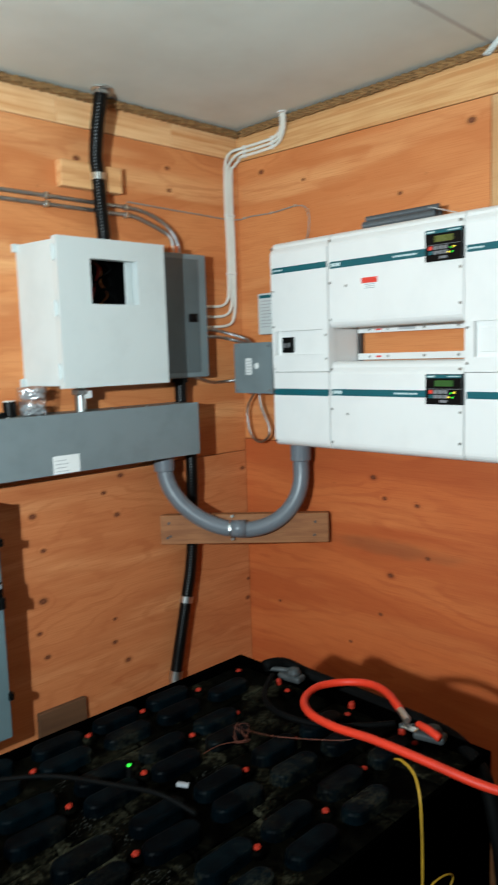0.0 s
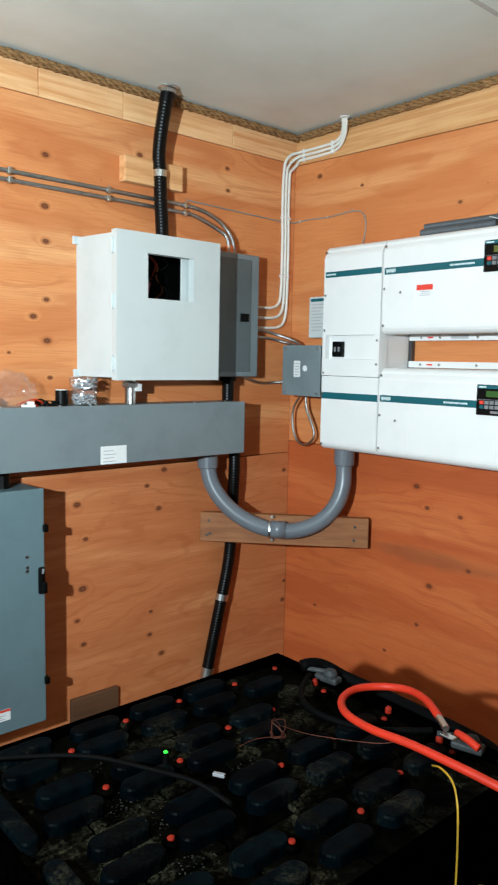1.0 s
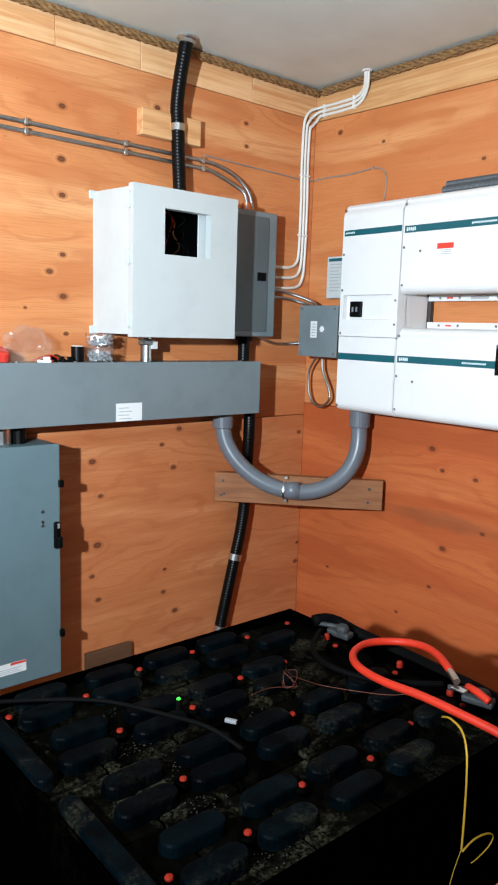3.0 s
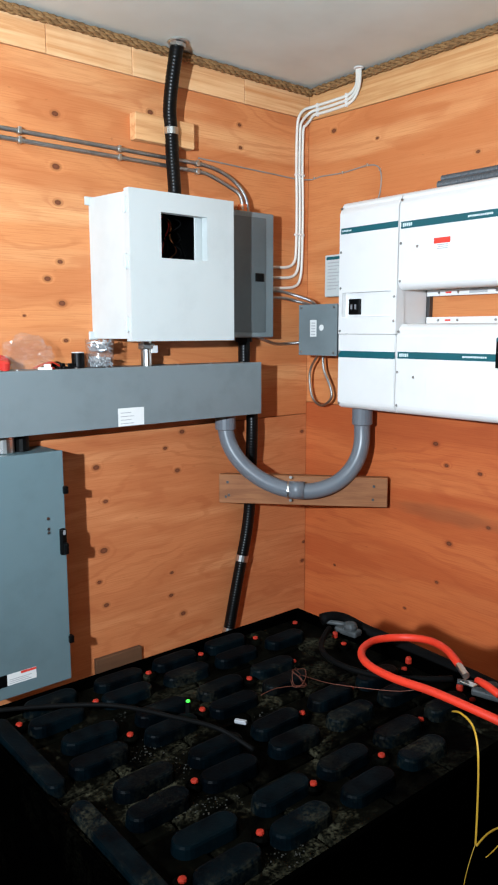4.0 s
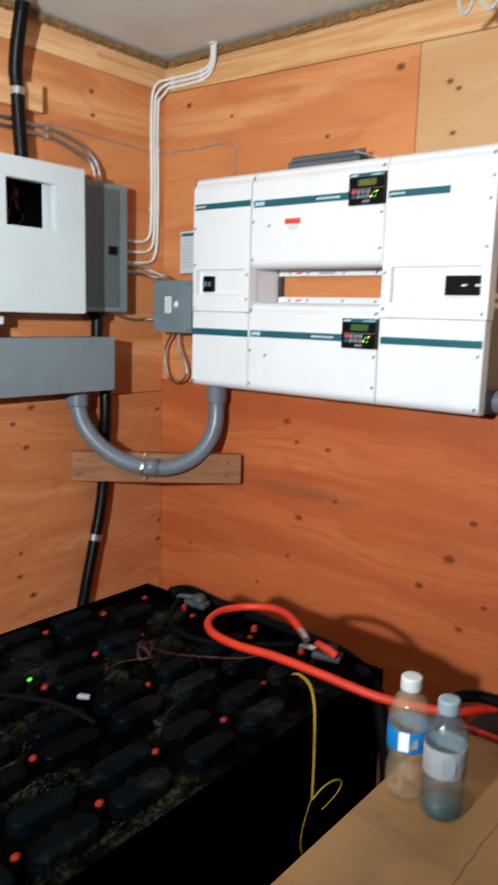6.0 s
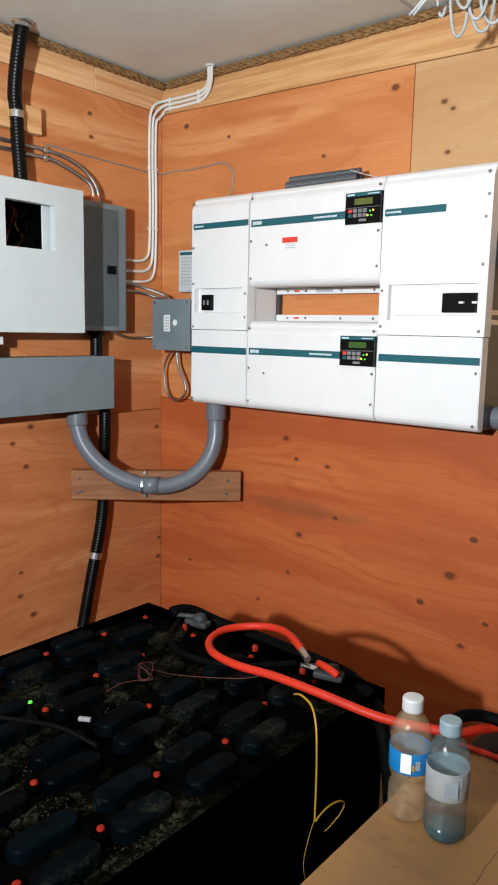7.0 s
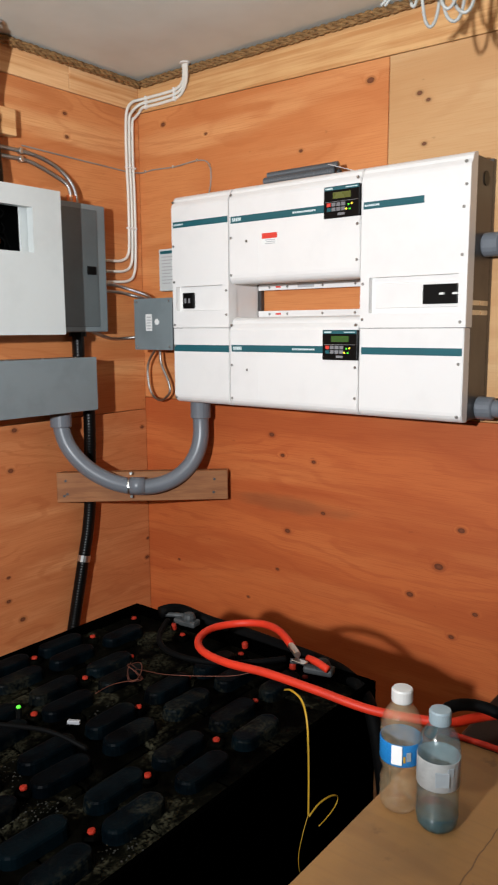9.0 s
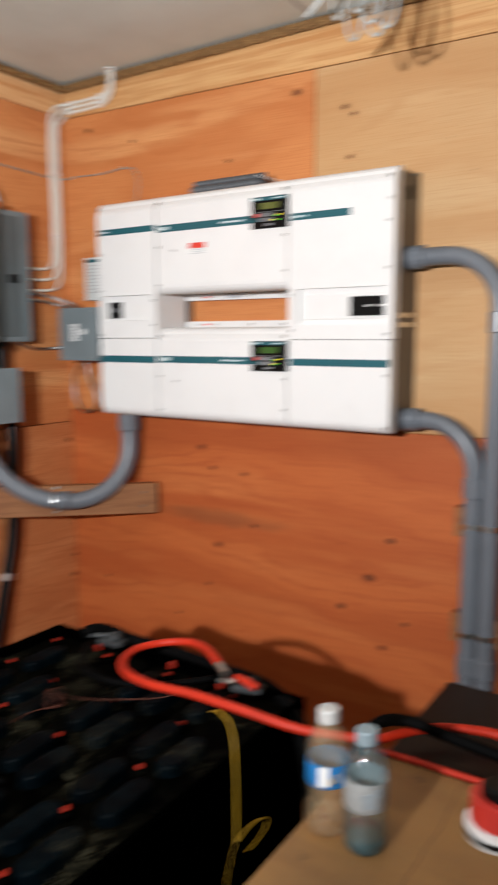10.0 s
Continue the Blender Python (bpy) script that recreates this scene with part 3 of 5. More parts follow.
def inverter(z0, z1, zs, lit, label):
    inv = thing("inverter", (XB, -0.93, z0), label, "inverter", "stacked inverters")
    part("body", box((XF + 0.0455, -1.187, z0 + 0.006), (XB, -0.672, z1 - 0.006), 0.003), "white_paint", inv)
    part("front_cover", cover(-0.6675, -1.1915, z0, z1, True, True), "white_paint", inv)
    stripe(inv, -0.676, -1.062, zs - 0.012, zs + 0.0115, ((-0.684, -0.724, 0.006), (-0.94, -1.03, 0.003)))
    keypad(inv, -1.064, -1.193, zs - 0.032, zs + 0.063, lit)
    for y, z in ((-0.676, z1 - 0.028), (-0.676, zs - 0.06), (-0.676, z0 + 0.03), (-1.181, z1 - 0.030), (-1.181, zs - 0.055), (-1.181, z0 + 0.055), (-0.745, zs - 0.075)):
        screw(inv, y, z)
    part("face_joint", box((XF - 0.0006, -0.7985, z0 + 0.03), (XF + 0.001, -0.7970, zs - 0.075)), "label", inv)
    return inv


inv1 = inverter(1.717, 2.046, 1.934, False, "upper white inverter with a teal band and display")
inv2 = inverter(1.286, 1.602, 1.4935, True, "lower white inverter with a teal band and display")
wl = part("warning_label", box((XF - 0.0006, -0.878, 1.841), (XF + 0.001, -0.812, 1.880)), "label", inv1, "red and white warning label")
part("label_band", box((XF - 0.0012, -0.877, 1.861), (XF - 0.0004, -0.813, 1.879)), "red_ink", wl)
part("label_print", join(*[box((XF - 0.0012, -0.868, 1.843 + 0.006 * i), (XF - 0.0004, -0.826 - 0.005 * (i % 2), 1.8455 + 0.006 * i)) for i in range(3)]), "ink", wl)

# AC breaker box
ac = thing("ac_breaker_box", (XB, -1.365, 1.29), "white alternating-current breaker box with bare steel side", "breaker box")
part("body", box((XF + 0.0455, -1.534, 1.290), (XB, -1.199, 2.042), 0.003), "steel_side", ac, "bare brushed steel body")
part("upper_cover", cover(-1.1955, -1.538, 1.5625, 2.046, True, False, (-1.226, -1.513, 1.607, 1.714)), "white_paint", ac)
part("lower_cover", cover(-1.1955, -1.535, 1.286, 1.5605, False, True), "white_paint", ac)
part("breaker_plate", box((XF + 0.015, -1.510, 1.622), (XF + 0.023, -1.240, 1.696), 0.001, 1), "white_paint", ac)
part("breaker", box((XF + 0.004, -1.508, 1.631), (XF + 0.022, -1.402, 1.687), 0.002), "black", ac, "black main breakers")
for y in (-1.463, -1.503):
    part("toggle", box((XF - 0.006, y - 0.009, 1.656), (XF + 0.006, y + 0.005, 1.662), 0.001, 1), "label", ac)
stripe(ac, -1.203, -1.401, 1.9175, 1.9385, ((-1.208, -1.258, 0.003),))
stripe(ac, -1.203, -1.531, 1.481, 1.503, ())
for y, z in ((-1.523, 2.016), (-1.526, 1.955), (-1.521, 1.895), (-1.521, 1.765), (-1.521, 1.578), (-1.521, 1.458), (-1.521, 1.305), (-1.204, 1.696), (-1.204, 1.588)):
    screw(ac, y, z)
part("knockout", rod((-0.078, -1.5335, 1.986), (-0.078, -1.5365, 1.986), 0.021), "black", ac, "open black knockout hole")
part("side_slot", box((XF + 0.03, -1.5352, 1.626), (XB - 0.006, -1.5335, 1.640), 0.0005, 1), "zinc", ac)
part("side_slot", box((XF + 0.03, -1.5352, 1.598), (XB - 0.006, -1.5335, 1.612), 0.0005, 1), "zinc", ac)

for a, b in ((-1.5335, -1.20), (-0.672, -0.392)):
    tagged(part("mounting_plate", box((-0.021, a, 1.278), (0.0, b, 2.051), 0.001, 1), "steel_side"), "thin steel backing plate behind a breaker box", "mounting plate", "backing plates")

# rails in the gap between the inverters
for z0, z1 in ((1.700, 1.722), (1.603, 1.626)):
    rail = thing("mounting_rail", (0, -0.93, z0), "white steel inverter mounting rail with slots and screws", "mounting rail", "inverter rails")
    part("rail", join(box((-0.032, -1.19, z0), (-0.026, -0.668, z1), 0.001, 1), box((-0.03, -1.19, z1 - 0.004), (0.0, -0.668, z1), 0.001, 1)), "white_paint", rail)
    zc = (z0 + z1) / 2
    for y in (-0.72, -0.80, -0.95, -1.08):
        screw(rail, y, zc, -0.032)
    part("slot", box((-0.0326, -0.772, zc - 0.003), (-0.031, -0.748, zc + 0.003)), "red_ink", rail)
    if z0 > 1.65:
        part("tag", box((-0.0330, -0.915, zc - 0.005), (-0.031, -0.845, zc + 0.006)), "ink", rail, "grey serial tag")

# slotted duct lying on top of the upper inverter
duct = thing("corrugated_hose", (-0.1, -0.9, 2.046), "two lengths of dark grey corrugated hose lying on the inverter", "hose")
for x, z, r in ((-0.124, 2.061, 0.0145), (-0.092, 2.061, 0.0145), (-0.106, 2.084, 0.0115)):
    part("hose", tube([Vector((x, -0.768 - 0.0015 * i, z)) for i in range(190)], ribbed(r, 0.004, 0.009), 12), "hose_grey", duct, smooth=True)
sheet = extrude_y([(-0.132, 2.083), (-0.130, 2.085), (-0.060, 2.087), (-0.060, 2.0845)], -1.03, -1.15)
for v in sheet.verts:
    v.co.z -= max(0.0, -1.04 - v.co.y) * 0.36
tagged(part("folded_card", sheet, "label"), "white folded card propped on the upper inverter", "card")

# charge controller sheet on the wall beside the disconnect
ctl = thing("remote_meter", (0, -0.26, 1.72), "small white wall meter with printed instructions", "meter")
part("case", box((-0.045, -0.330, 1.715), (0.0, -0.165, 1.882), 0.004), "white_box", ctl)
part("header_print", box((-0.0456, -0.32, 1.862), (-0.0445, -0.175, 1.874)), "teal", ctl)
for i in range(9):
    z = 1.848 - 0.013 * i
    part("print_line", box((-0.0456, -0.255 + 0.012 * (i % 3), z), (-0.0445, -0.182, z + 0.004)), "ink", ctl)

# ---------------- junction box and its cables ----------------
jb = thing("junction_box", (0, -0.255, 1.483), "square grey steel junction box with a paper label", "junction box")
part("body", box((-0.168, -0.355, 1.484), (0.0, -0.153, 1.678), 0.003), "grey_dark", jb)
part("lid", box((-0.174, -0.359, 1.481), (-0.168, -0.149, 1.681), 0.0015), "grey_paint", jb)
jl = part("label", box((-0.1748, -0.250, 1.555), (-0.173, -0.215, 1.620)), "label", jb, "white paper label")
part("print", join(*[box((-0.1754, -0.244, 1.562 + 0.011 * i), (-0.1746, -0.222, 1.566 + 0.011 * i)) for i in range(5)]), "ink", jl)
part("seal", rod((-0.1748, -0.277, 1.590), (-0.1735, -0.277, 1.590), 0.012), "label", jb)
for y, z in ((-0.165, 1.668), (-0.343, 1.668), (-0.165, 1.494), (-0.343, 1.494)):
    screw(jb, y, z, -0.174)


def armoured(name, points, r, label, material="armour", group="armoured cables", straps=()):
    root = thing(name, points[0], label, "cable", group)
    line = spline(points, 0.0022)
    part("jacket", tube(line, ribbed(r, r * 0.16, 0.0088), 8), material, root, smooth=True)
    for p, ax in straps:
        p = Vector(p)
        part("strap", box(p - Vector((0.006, r + 0.003, r + 0.003)) if ax == 0 else p - Vector((r + 0.003, 0.006, r + 0.003)),
                          p + Vector((0.006, r + 0.001, r + 0.003)) if ax == 0 else p + Vector((r + 0.001, 0.006, r + 0.003)), 0.002), "zinc", root)
    return root


armoured("looped_cable", [(-0.06, -0.175, 1.484), (-0.06, -0.182, 1.42), (-0.06, -0.222, 1.345), (-0.058, -0.222, 1.300), (-0.055, -0.170, 1.268), (-0.05, -0.115, 1.288), (-0.05, -0.092, 1.345), (-0.055, -0.100, 1.42), (-0.06, -0.160, 1.492)], 0.0055,
         "armoured cable hanging in a loop under the junction box")
armoured("armoured_cable", [(-0.325, -0.035, 1.565), (-0.27, -0.03, 1.545), (-0.19, -0.026, 1.525), (-0.11, -0.03, 1.525), (-0.05, -0.10, 1.535), (-0.045, -0.155, 1.54)], 0.007, "short armoured cable between the grey boxes")
armoured("armoured_cable", [(-0.325, -0.04, 1.765), (-0.26, -0.04, 1.742), (-0.19, -0.045, 1.74), (-0.13, -0.07, 1.725), (-0.09, -0.13, 1.70), (-0.09, -0.165, 1.678)], 0.007, "short armoured cable curving down to the junction box")
armoured("armoured_cable", [(-0.325, -0.06, 1.735), (-0.25, -0.06, 1.715), (-0.18, -0.07, 1.71), (-0.12, -0.10, 1.695), (-0.11, -0.17, 1.678)], 0.007, "short armoured cable curving down to the junction box")

# armoured pair along the north wall
for dz, dx in ((0.0, 0.0), (-0.028, -0.025)):
    armoured("armoured_cable", [(-2.6, -0.034, 2.199 + dz), (-2.0, -0.034, 2.197 + dz), (-1.359, -0.034, 2.194 + dz), (-0.913, -0.034, 2.192 + dz), (-0.675, -0.034, 2.190 + dz), (-0.566, -0.034, 2.188 + dz),
                                (-0.487 + dx, -0.038, 2.174 + dz), (-0.418 + dx, -0.044, 2.142 + dz * 0.8), (-0.375 + dx, -0.055, 2.09), (-0.365 + dx, -0.06, 2.02)], 0.0078,
             "grey armoured cable stapled along the plywood", straps=[((-1.271, -0.034, 2.194 + dz), 0), ((-0.918, -0.034, 2.192 + dz), 0), ((-0.591, -0.034, 2.189 + dz), 0)])

# white cables: up the corner and across to the ceiling
for i, d in enumerate((0.0, 0.017, 0.034)):
    root = thing("white_cable", (-0.095 + d, -0.008, 1.85), "white sheathed cable stapled up the corner", "cable", "white corner cables")
    x = -0.078 + d
    pts = [(-0.325, -0.04, 1.833 - i * 0.042), (-0.20, -0.034, 1.836 - i * 0.042), (x - 0.05, -0.031, 1.840 - i * 0.040), (x - 0.012, -0.030, 1.863 - i * 0.035), (x, -0.029, 1.92 - i * 0.02), (x + 0.002, -0.029, 2.10), (x - 0.002, -0.029, 2.25), (x + 0.001, -0.029, 2.395),
           (x + 0.012, -0.030, 2.447 - d), (x + 0.036, -0.035, 2.474 - d), (-0.014, -0.052 - 0.2 * d, 2.486 - d), (-0.008, -0.09, 2.488 - d), (-0.007, -0.17, 2.488 - d), (-0.008, -0.250 - 0.3 * d, 2.492 - d * 0.9), (-0.02, -0.296 - 0.4 * d, 2.515 - d * 0.4), (-0.046, -0.322 - 0.5 * d, CEIL)]
    part("jacket", tube(spline(pts, 0.008), 0.006, 8), "romex", root, smooth=True)
    for p in ((x, -0.030, 1.975), (x, -0.030, 2.215)):
        part("staple", box(Vector(p) - Vector((0.0085, 0.006, 0.004)), Vector(p) + Vector((0.0085, 0.007, 0.004)), 0.0015), "label", root)
    for p in ((-0.008, -0.075, 2.4885 - d), (-0.008, -0.235, 2.4905 - d)):
        part("staple", box(Vector(p) - Vector((0.006, 0.004, 0.0085)), Vector(p) + Vector((0.007, 0.004, 0.0085)), 0.0015), "label", root)
part_sock = thing("ceiling_grommet", (-0.055, -0.30, CEIL), "white plastic cable grommet in the ceiling", "grommet")
part("ring", rod((-0.048, -0.332, CEIL - 0.005), (-0.048, -0.332, CEIL), 0.020, 16, 0.002), "label", part_sock)

wire = thing("thin_wire", (-0.5, -0.003, 2.21), "thin grey wire pinned round the corner to the disconnect", "wire")
part("wire", tube(spline([(-0.576, -0.025, 2.212), (-0.368, -0.025, 2.206), (-0.2, -0.025, 2.202), (-0.071, -0.025, 2.199), (-0.004, -0.042, 2.203), (-0.003, -0.10, 2.207), (-0.003, -0.22, 2.203), (-0.003, -0.34, 2.210), (-0.003, -0.395, 2.200), (-0.003, -0.416, 2.165), (-0.003, -0.412, 2.10), (-0.03, -0.412, 2.045)], 0.01), 0.0028, 6), "wire_grey", wire, smooth=True)
for p in ((-0.004, -0.056, 2.206), (-0.004, -0.215, 2.204), (-0.004, -0.345, 2.212), (-0.004, -0.41, 2.185)):
    part("staple", box(Vector(p) - Vector((0.003, 0.004, 0.005)), Vector(p) + Vector((0.004, 0.004, 0.005)), 0.001, 1), "zinc", wire)

# ---------------- boxes on the north wall ----------------
gb = thing("pull_box", (-0.47, 0, 1.552), "deep grey steel electrical box behind the white cabinet", "electrical box")
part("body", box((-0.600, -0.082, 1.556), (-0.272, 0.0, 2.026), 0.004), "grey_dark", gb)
part("door", box((-0.604, -0.102, 1.552), (-0.268, -0.082, 2.030), 0.006, 3), "grey_paint", gb)
# Darker panel paints in the white cabinet's shadow on the door.
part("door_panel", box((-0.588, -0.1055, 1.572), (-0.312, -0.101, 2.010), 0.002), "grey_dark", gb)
part("latch", box((-0.368, -0.114, 1.768), (-0.330, -0.104, 1.800), 0.002), "black", gb, "black latch")
part("conduit_hub", rod((-0.385, -0.05, 2.024), (-0.385, -0.05, 2.062), 0.018), "copper", gb)

WX0, WX1, WZ0, WZ1 = -1.012, -0.588, 1.545, 2.027
HX0, HX1, HZ0, HZ1 = -0.892, -0.704, 1.816, 1.962
wb = thing("white_cabinet", (-0.8, 0, WZ0), "white fibreglass electrical cabinet with a square hole in its door", "cabinet")
t = 0.006
for lo, hi in (((WX0 + 0.006, -0.215, WZ0 + 0.008), (WX0 + 0.006 + t, 0.0, WZ1 - 0.008)), ((WX1 - 0.006 - t, -0.215, WZ0 + 0.008), (WX1 - 0.006, 0.0, WZ1 - 0.008)),
               ((WX0 + 0.012, -0.215, WZ0 + 0.008), (WX1 - 0.012, 0.0, WZ0 + 0.008 + t)), ((WX0 + 0.012, -0.215, WZ1 - 0.008 - t), (WX1 - 0.012, 0.0, WZ1 - 0.008))):
    side = box(lo, hi)
    for v in side.verts:
        if v.co.y > -0.1 and v.co.x < WX0 + 0.02:
            v.co.x -= 0.030
    part("side_wall", side, "white_box", wb)
part("back_wall", box((WX0 + 0.012, NORTH - 0.006, WZ0 + 0.014), (WX1 - 0.012, NORTH + 0.004, WZ1 - 0.014)), "white_box", wb)
# Added black sheet over the white back wall keeps the inside dark.
part("inner_lining", box((WX0 + 0.014, NORTH - 0.010, WZ0 + 0.016), (WX1 - 0.014, NORTH - 0.0065, WZ1 - 0.016)), "black", wb, "black sheet over the back wall")
door = join(box((WX0, -0.246, HZ1), (WX1, -0.216, WZ1)), box((WX0, -0.246, WZ0), (WX1, -0.216, HZ0)), box((WX0, -0.246, HZ0), (HX0, -0.216, HZ1)), box((HX1, -0.246, HZ0), (WX1, -0.216, HZ1)))
bmesh.ops.remove_doubles(door, verts=door.verts[:], dist=1e-5)
dr = part("door", door, "white_box", wb, "white door with a square cut-out")
part("gasket", box((WX0 + 0.003, -0.217, WZ0 + 0.003), (WX0 + 0.02, -0.2145, WZ1 - 0.003)), "black", wb)
part("inner_panel", box((-0.728, -0.206, 1.80), (-0.64, -0.200, 1.975), 0.001, 1), "white_box", wb, "pale inner swing panel")
for z in (1.975, 1.80, 1.60):
    part("hinge", join(box((WX0 - 0.008, -0.232, z - 0.022), (WX0 + 0.004, -0.212, z + 0.022), 0.003), rod((WX0 - 0.007, -0.228, z - 0.026), (WX0 - 0.007, -0.228, z + 0.026), 0.004, 8)), "white_box", wb)
for x in (WX0 - 0.022, WX1 - 0.008):
    for z in (WZ0 + 0.018, WZ1 - 0.018):
        part("mounting_foot", box((x - 0.016, -0.032, z - 0.014), (x + 0.016, NORTH, z + 0.014), 0.003), "white_box", wb)
for z in (1.60, 1.96, 1.63):
    part("latch_screw", rod((WX1 - 0.002, -0.232, z), (WX1 + 0.006, -0.232, z), 0.006, 8), "zinc", wb)
rng = random.Random(4)
for i in range(11):
    x = -0.87 + 0.013 * i + rng.uniform(-0.006, 0.006)
    pts = [(x, -0.06, 1.99)]
    for k in range(1, 6):
        pts.append((x + rng.uniform(-0.018, 0.018), -0.10 - rng.uniform(0, 0.08), 1.99 - 0.045 * k))
    part("wire", tube(spline(pts, 0.01), 0.0028, 6), "copper" if i == 8 else "red_plastic" if i == 6 else "rubber", wb, smooth=True)

# the flexible conduit from the ceiling
fc = thing("flexible_conduit", (-0.72, -0.066, 2.02), "ribbed black flexible conduit dropping from the ceiling", "conduit", "black flexible conduits")
part("jacket", tube(spline([(-0.722, -0.112, CEIL - 0.004), (-0.727, -0.104, 2.51), (-0.732, -0.085, 2.42), (-0.730, -0.068, 2.34), (-0.724, -0.066, 2.27), (-0.720, -0.066, 2.18), (-0.716, -0.070, 2.08), (-0.716, -0.070, 2.026)], 0.003), ribbed(0.0243, 0.0011, 0.011), 14), "black_flex", fc, smooth=True)
part("strap", tube(spline([(-0.724, -0.066, 2.262), (-0.724, -0.066, 2.285)], 0.01), 0.0262, 16), "zinc", fc, "zinc strap")
part("strap_tab", box((-0.700, -0.055, 2.264), (-0.680, -0.038, 2.284), 0.001, 1), "zinc", fc)
cf = thing("ceiling_fitting", (-0.735, -0.118, CEIL), "zinc conduit connector at the ceiling", "connector")
part("flange", rod((-0.722, -0.112, CEIL - 0.010), (-0.722, -0.112, CEIL), 0.036, 20, 0.003), "zinc", cf)
part("nut", rod((-0.723, -0.111, CEIL - 0.022), (-0.722, -0.112, CEIL - 0.010), 0.029, 8), "zinc", cf)
tagged(part("wood_block", box((-0.866, -0.060, 2.229), (-0.618, NORTH, 2.318), 0.002, 1), "block"), "pale pine block screwed to the plywood", "wood block")

# wireway
gu = thing("wireway", (-1.3, 0, 1.256), "long grey steel wireway on the plywood wall", "wireway")
part("trough", box((-2.6, -0.163, 1.260), (-0.3935, 0.0, 1.4565), 0.002), "grey_paint", gu)
part("cover", box((-2.6, -0.170, 1.2586), (-0.392, -0.1635, 1.459), 0.0015), "grey_paint", gu)
gl = part("label", box((-1.028, -0.1707, 1.2605), (-0.927, -0.1695, 1.3213)), "label", gu, "white paper label")
part("print", join(*[box((-1.018, -0.1713, 1.268 + 0.012 * i), (-0.968 - 0.01 * (i % 2), -0.1705, 1.2705 + 0.012 * i)) for i in range(4)]), "ink", gl)
for x in (-0.45, -0.60, -0.75, -1.15, -1.35):
    part("cover_screw", rod((x, -0.12, 1.4560), (x, -0.12, 1.4605), 0.005, 8), "zinc", gu)
nip = thing("conduit_nipple", (-0.80, -0.1, 1.457), "zinc conduit nipple between cabinet and wireway", "conduit fitting")
part("nipple", rod((-0.868, -0.10, 1.457), (-0.868, -0.10, 1.553), 0.020, 16), "zinc", nip)
part("locknut", rod((-0.868, -0.10, 1.515), (-0.868, -0.10, 1.535), 0.030, 8, 0.003), "zinc", nip)
part("tag", box((-0.862, -0.124, 1.502), (-0.835, -0.119, 1.528), 0.001, 1), "label", nip)

# lower black conduit
lc = thing("flexible_conduit", (-0.43, -0.03, 0.3), "ribbed black flexible conduit strapped down the corner wall", "conduit", "black flexible conduits")
part("jacket", tube(spline([(-0.352, -0.066, 1.262), (-0.356, -0.07, 1.154), (-0.35, -0.056, 1.005), (-0.354, -0.052, 0.867), (-0.37, -0.052, 0.758), (-0.396, -0.052, 0.649), (-0.435, -0.052, 0.49), (-0.469, -0.052, 0.347)], 0.003), ribbed(0.0243, 0.0011, 0.011), 14), "black_flex", lc, smooth=True)
for p, q in (((-0.399, -0.052, 0.634), (-0.393, -0.052, 0.659)), ((-0.473, -0.052, 0.327), (-0.464, -0.052, 0.362))):
    part("strap", rod(p, q, 0.0268, 16), "zinc", lc, "zinc strap")
part("end_fitting", rod((-0.492, -0.052, 0.262), (-0.472, -0.052, 0.330), 0.022, 12), "zinc", lc)
uc = thing("flexible_conduit", (-0.345, -0.06, 1.457), "short black flexible conduit between grey box and wireway", "conduit", "black flexible conduits")
part("jacket", tube(spline([(-0.388, -0.06, 1.456), (-0.388, -0.06, 1.50), (-0.388, -0.06, 1.556)], 0.003), ribbed(0.0243, 0.0011, 0.011), 14), "black_flex", uc, smooth=True)
part("hub", rod((-0.388, -0.06, 1.535), (-0.388, -0.06, 1.556), 0.033, 10), "black", uc)

# plank across the corner and the big curved pipe on it
d = Vector((0.464, -0.51, 0)).normalized()
nrm = Vector((-d.y, d.x, 0)) * -1
if nrm.x > 0:
    nrm = -nrm
pl = box((0, 0, 0.892), (0.668, 0.038, 1.010), 0.002, 1)
pm = Matrix(((d.x, nrm.x, 0, -0.466), (d.y, nrm.y, 0, -0.002), (0, 0, 1, 0), (0, 0, 0, 1)))
plank = tagged(part("corner_plank", moved(pl, pm), "plank"), "brown weathered plank fixed across the corner of the walls", "plank")
for u, z in ((0.035, 0.978), (0.040, 0.925), (0.028, 0.918), (0.615, 0.975), (0.612, 0.922)):
    c0 = pm @ Vector((u, 0.037, z))
    part("screw", rod(c0, c0 + nrm * 0.004, 0.0055, 8), "steel_side", plank)
big = thing("curved_pipe", (-0.285, -0.29, 0.93), "thick grey plastic pipe bent in a U below wireway and inverters", "pipe")
A, B, C = Vector((-0.497, -0.075, 1.205)), Vector((-0.290, -0.306, 0.950)), Vector((-0.090, -0.424, 1.205))
mid = (A + C) / 2
pts = [Vector((A.x, A.y, 1.27)), Vector((A.x, A.y, 1.225))]
for i in range(13):
    a = math.pi * i / 12
    p = mid + (A - mid) * math.cos(a)
    p.z = 1.200 - 0.244 * math.sin(a)
    p += Vector((B.x - mid.x, B.y - mid.y, 0)) * math.sin(a) ** 1.3
    pts.append(p)
pts += [Vector((C.x, C.y, 1.235)), Vector((C.x, C.y, 1.295))]
part("bend", tube(spline(pts, 0.012), 0.0315, 20), "pvc", big, smooth=True)
part("socket", rod((A.x, A.y, 1.195), (A.x, A.y, 1.258), 0.040, 20, 0.003), "pvc", big)
part("socket", rod((C.x, C.y, 1.215), (C.x, C.y, 1.288), 0.040, 20, 0.003), "pvc", big)
low = pts[7] + (pts[8] - pts[7]) * 0.25
